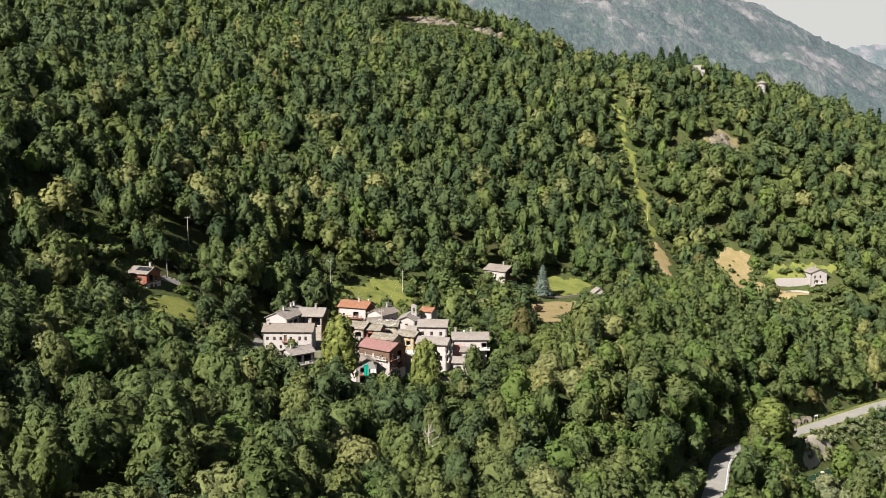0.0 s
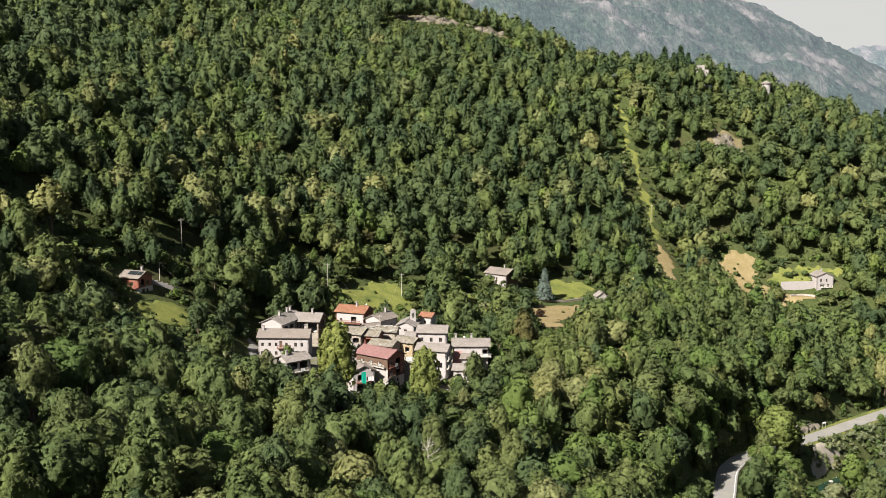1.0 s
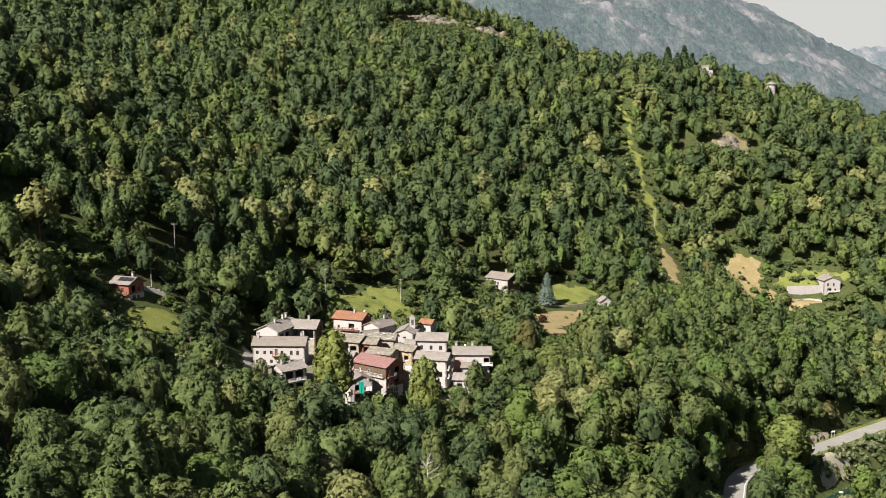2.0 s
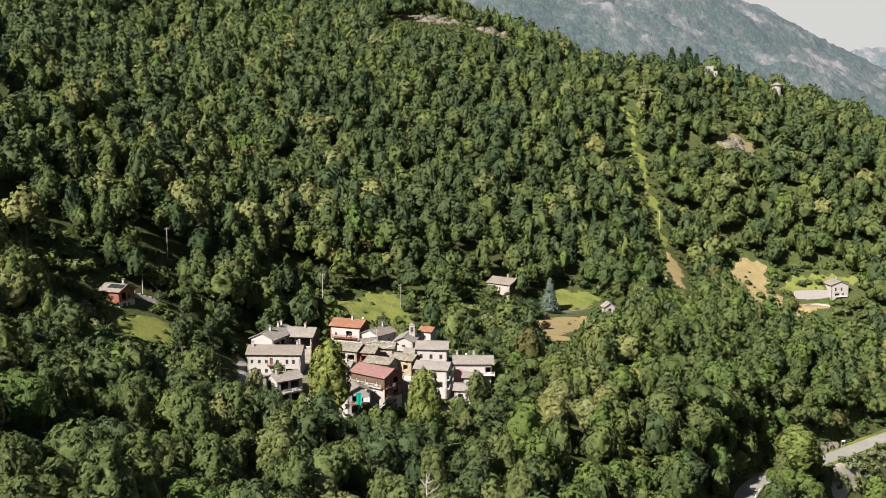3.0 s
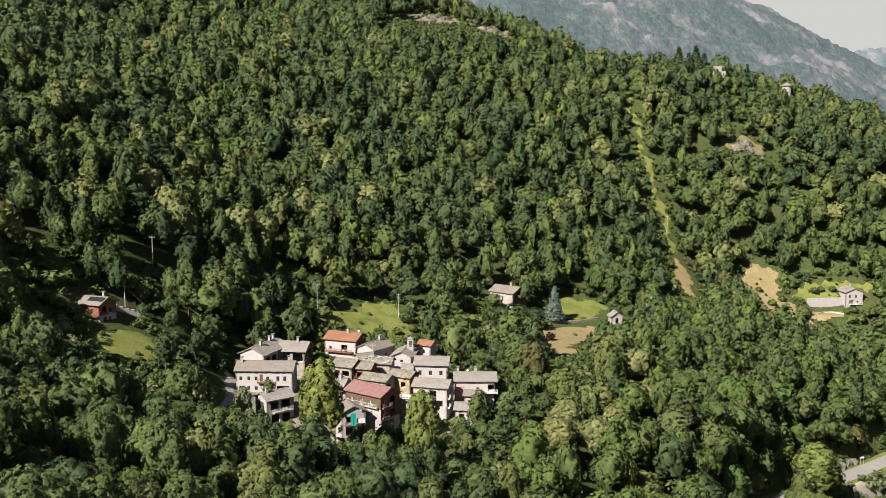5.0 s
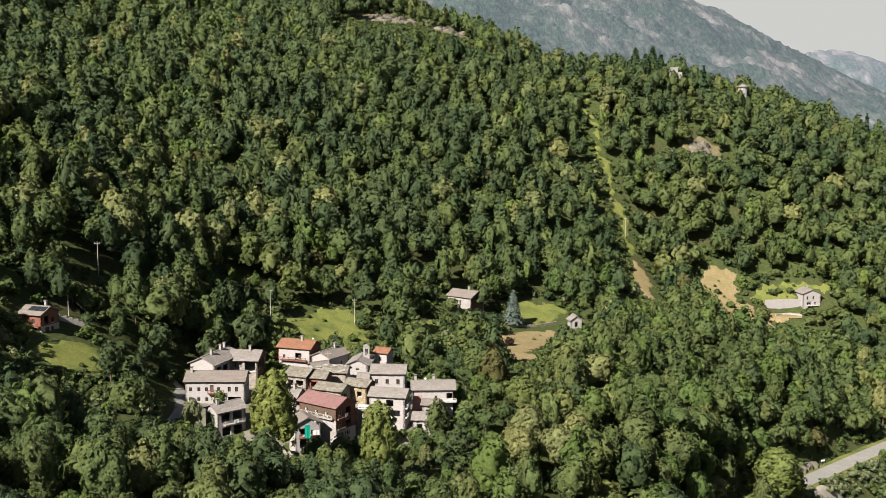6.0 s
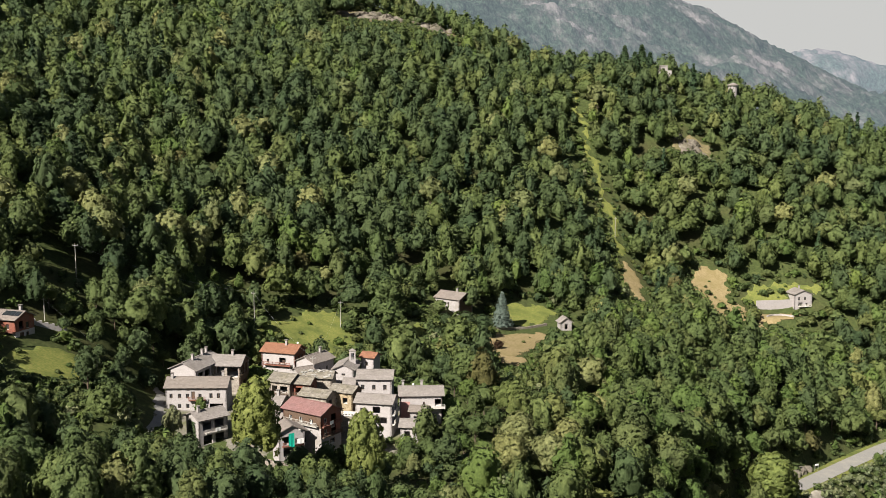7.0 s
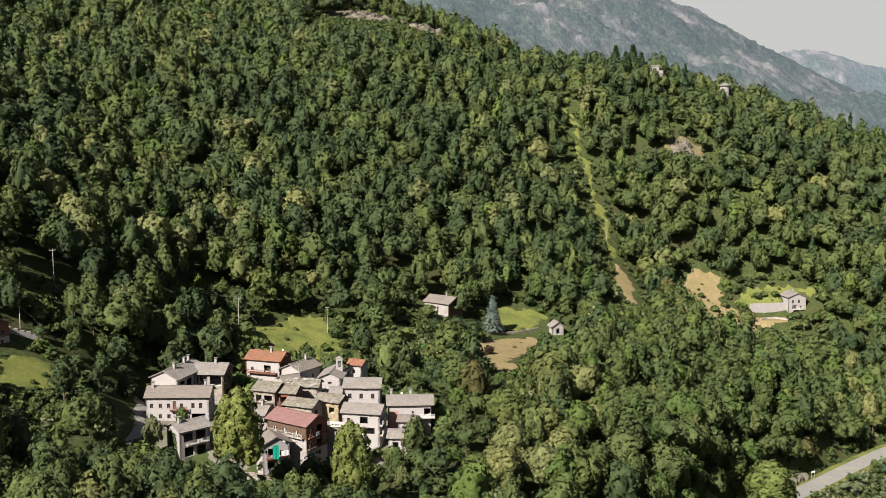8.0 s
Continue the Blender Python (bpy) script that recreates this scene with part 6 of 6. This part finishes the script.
for q in (0.1, 4.3):
    part("pillar", shared(("pillar", 1), lambda: boxed(-0.22, 0.22, -0.22, 0.22, -3.0, 1.1), STONE_WALL), None, terrace, m=pose(q, -0.3, 3.8))
low_wall(((-44, 276), (-37, 273), (-30, 271.5), (-22, 270)), 1.6, 0.6, STONE_WALL, "low dry stone retaining wall below the village")
low_wall(((-12, 271), (-4, 272.5), (4, 274)), 1.4, 0.6, STONE_WALL, "low dry stone retaining wall before white houses")
low_wall(((-38, 322), (-33, 319), (-26, 316)), 1.3, 0.5, STONE_WALL, "rough stone garden wall below an orange-roofed house")
low_wall(((-14, 299), (-8, 297.6), (2, 297)), 1.6, 0.5, STONE_WALL, "rough stone wall between the upper and lower houses")
hs["T"] = house("shed", "low ruined shed under a broken slab roof", (-46.6, 270.2), 5.4, 35, 51.6, 2.2, 48.6, STONE_WALL, ROOF_MOSS, rough=0.12, category="shed", group="")

# fallen stones about the old houses
rnd = random.Random(77)
for cx, cy, a, b, n in ((-14.5, 301, 6, 2.4, 26), (-10, 290, 3, 2, 12), (-2, 297.6, 5, 1.2, 12), (-20, 297, 3, 1.5, 8)):
    for k in range(n):
        px, py, s = cx + rnd.uniform(-a, a), cy + rnd.uniform(-b, b), rnd.uniform(0.2, 0.55)
        tagged(part("rubble_stone", STONES[k % 4], None, m=pose(px, py, gz(px, py) + 0.25, rnd.uniform(-30, 30), 0, rnd.uniform(0, 360)) @ Matrix.Diagonal((s * 1.4, s, s * 0.8, 1))), "loose grey stone fallen from an old house", "stone", "rubble between the houses")

for k in range(34):
    px, py, s = rnd.uniform(-4.2, 4.2), rnd.uniform(0.3, 5.6), rnd.uniform(0.2, 0.5)
    m = place("L", px, py, 5.8 + (3.2 - abs(py - 3.2)) * 0.45 + 0.12, rnd.uniform(0, 360))
    tagged(part("rubble_stone", STONES[k % 4], None, m=m @ Matrix.Diagonal((s * 1.4, s, s * 0.6, 1))), "loose grey slab lying on a broken roof", "stone", "slabs on a broken roof")

# lane west of the houses, in the shade of tall trees
patch("lane", ((-62, 310), (-57, 308), (-54.5, 296), (-53, 284), (-54, 276), (-58, 277), (-58.5, 290), (-61, 300)), ASPHALT, "narrow grey lane in the shade of tall trees", 0.22, 0.3)

# bushes and small trees at the feet of the houses
GREEN = ((-47.5, 296.6, 1.4, 0.9), (-36, 326, 2.3, 1.1), (-32.6, 324.6, 2.0, 1.2), (-29.4, 321.2, 1.5, 1.2), (-26.6, 323.6, 1.6, 1.1), (-24.2, 326, 1.8, 1.2), (-38.5, 328, 2.0, 1.2), (-37, 270, 1.2, 1.3), (-33, 269.6, 1.4, 1.2), (-42, 269, 1.1, 1.2),
         (-16, 267.6, 1.2, 1.2), (-12, 271.6, 1.6, 1.3), (-8, 274.2, 1.6, 1.2), (-9.5, 270.5, 2.2, 1.2), (-4, 272, 1.8, 1.2), (0.5, 271.6, 1.8, 1.2), (4.5, 274, 1.7, 1.2), (9.5, 277.2, 2.0, 1.2), (13, 281, 2.2, 1.2), (16.5, 287, 2.4, 1.2), (17.5, 293.5, 2.2, 1.2), (17, 300, 2.6, 1.1),
         (11, 301.4, 1.4, 1.2), (4.5, 303.6, 1.8, 1.2), (4.8, 309, 2.4, 1.1), (2, 316, 2.6, 1.1), (-47.6, 287.5, 0.9, 1.2), (-34, 293, 1.3, 1.2), (-32, 290.6, 1.2, 1.2), (-35, 300, 1.5, 1.2), (-34.6, 305, 1.6, 1.1), (-26.6, 266.0, 1.2, 1.3), (-21, 265.5, 1.0, 1.2),
         (-57, 311, 2.2, 1.2), (-53, 318, 2.4, 1.2), (-48, 327.5, 2.6, 1.2), (-12, 327, 2.2, 1.2), (-5, 326, 2.4, 1.2), (-18, 330, 2.4, 1.2), (14, 309, 2.8, 1.2), (10, 317, 2.6, 1.2), (-52.5, 274, 2.0, 1.2), (-47.5, 267.5, 1.9, 1.3), (-10.8, 268, 1.4, 1.2), (-4.8, 280.6, 0.9, 1.2), (1.0, 282.0, 0.9, 1.2))
for k, (tx, ty, s, w) in enumerate(GREEN):
    tree(BUSHES[(0, 3, 0, 1, 0)[k % 5]], tx, ty, s, "leafy green bush between the village houses", w, "bushes of the village")
for tx, ty, s, w in ((-43.5, 260.5, 0.3, 1.3), (-36.5, 260, 0.32, 1.3), (-17, 260, 0.46, 1.2), (-11.5, 262.5, 0.4, 1.2), (3.5, 263, 0.42, 1.2), (8.5, 268, 0.42, 1.2), (18.5, 275, 0.55, 1.2), (22, 284, 0.62, 1.2), (-60, 271, 0.4, 1.1), (5, 266, 0.62, 1.2), (10, 270.5, 0.66, 1.2), (15.5, 279, 0.55, 1.2), (-14, 267, 0.40, 1.2), (-31, 264, 0.42, 1.2), (-38, 266, 0.36, 1.2)):
    tree(MIDS[(0, 6, 3, 4)[int(tx + ty) % 4]], tx, ty, s, "small green tree on the slope below the village", w, "trees below the village")

for tx, ty, s, w in ((23, 296, 0.62, 1.2), (26, 304, 0.75, 1.2), (22, 311, 0.66, 1.2), (27, 289, 0.66, 1.2), (28, 316, 0.85, 1.2), (19, 319, 0.66, 1.2), (12, 326, 0.72, 1.2), (3, 329, 0.6, 1.2), (-39.6, 321, 0.42, 1.3), (-36.6, 322.4, 0.5, 1.2), (-43, 332, 0.5, 1.2), (-49, 334, 0.55, 1.2)):
    tree(MIDS[(0, 6, 3, 4)[int(tx + ty) % 4]], tx, ty, s, "leafy green tree behind the village houses", w, "trees behind the village")

# tufts and seedlings on the open slopes
rnd = random.Random(404)
for name, n in (("meadow_upper", 12), ("meadow_east", 7), ("meadow_farm", 5), ("hay_field_east", 4), ("hay_field", 3)):
    o = MEADOWS[name]
    for k in range(n):
        a, b, c = rnd.sample(o, 3)
        u, w = sorted((rnd.random(), rnd.random()))
        px, py = (a[i] * u + b[i] * (w - u) + c[i] * (1 - w) for i in (0, 1))
        tree(BUSHES[(0, 3, 1)[k % 3]], px, py, rnd.uniform(0.3, 0.7), "small leafy shrub on a grassy slope", 1.2, "shrubs on the meadows")

# a dead tree in the near wood
def bare_tree(px, py, h, seed):
    rnd = random.Random(seed)
    ob = thing("dead_tree", pose(px, py, gz(px, py) - 0.3), "dead tree with bare pale grey branches", "tree")
    bm = bmesh.new()
    rod(bm, (0, 0, -1), (0.2, 0.1, h * 0.55), 0.22, 0.14, 8)
    rod(bm, (0.2, 0.1, h * 0.55), (0.1, 0.3, h), 0.14, 0.03, 6)
    part("trunk", bm, WOOD_PALE, ob)
    for k in range(16):
        z = h * rnd.uniform(0.4, 0.95)
        a, r = 2.4 * k, (h - z) * 0.35 + 0.9
        tip = Vector((math.cos(a) * r, math.sin(a) * r, z + r * rnd.uniform(0.3, 0.8)))
        bm = bmesh.new()
        base = Vector((0.15, 0.15, z))
        rod(bm, base, tip, 0.07, 0.02, 5)
        for q in (0.4, 0.65, 0.85):
            p = base.lerp(tip, q)
            rod(bm, p, p + Vector((rnd.uniform(-0.8, 0.8), rnd.uniform(-0.8, 0.8), rnd.uniform(0.2, 0.9))), 0.03, 0.01, 4)
        part("branch", bm, WOOD_PALE, ob)


bare_tree(-2.9, 181.9, 15.5, 5)

# slope between the chalet and the village: trees in the hollow, a pale drive, a stayed pole
for k, (tx, ty, s) in enumerate(((-76, 309, 0.62), (-73, 317, 0.7), (-69, 311, 0.55), (-70, 325, 0.72), (-66, 331, 0.7), (-64, 322, 0.55), (-78, 318, 0.72), (-65, 341, 0.75), (-72, 335, 0.8), (-60, 334, 0.6), (-80, 308, 0.45), (-64, 312, 0.42), (-61, 320, 0.45), (-68, 302, 0.45), (-57, 327, 0.45), (-92, 304, 0.5), (-87, 307, 0.6), (-83, 305, 0.5), (-97, 307, 0.6), (-101, 310, 0.7), (-107, 310, 0.8), (-113, 313, 0.8))):
    tree(MIDS[(0, 3, 4, 5)[k % 4]], tx, ty, s, "leafy green tree in the hollow above the village", 1.1, "trees above the village")
low_wall(((-90, 294.5), (-86, 297.5), (-81, 301)), 1.2, 0.6, PLASTER_WHITE, "low pale wall along the drive of a chalet")
stay = thing("utility_pole", pose(-86.2, 300.5, gz(-86.2, 300.5), 0, 0, 30), "short pole with a stay wire beside a drive", "utility pole", "utility poles")
bm = bmesh.new()
rod(bm, (0, 0, -0.8), (0, 0, 6.0), 0.12, 0.09, 8)
part("mast", bm, WOOD_PALE, stay)
part("crossarm", boxed(-0.5, 0.5, -0.05, 0.05, 5.5, 5.62), WOOD_PALE, stay)
cable(Vector((-86.2, 300.5, gz(-86.2, 300.5) + 5.7)), Vector((-74, 303, gz(-74, 303) + 0.4)), 0.1)
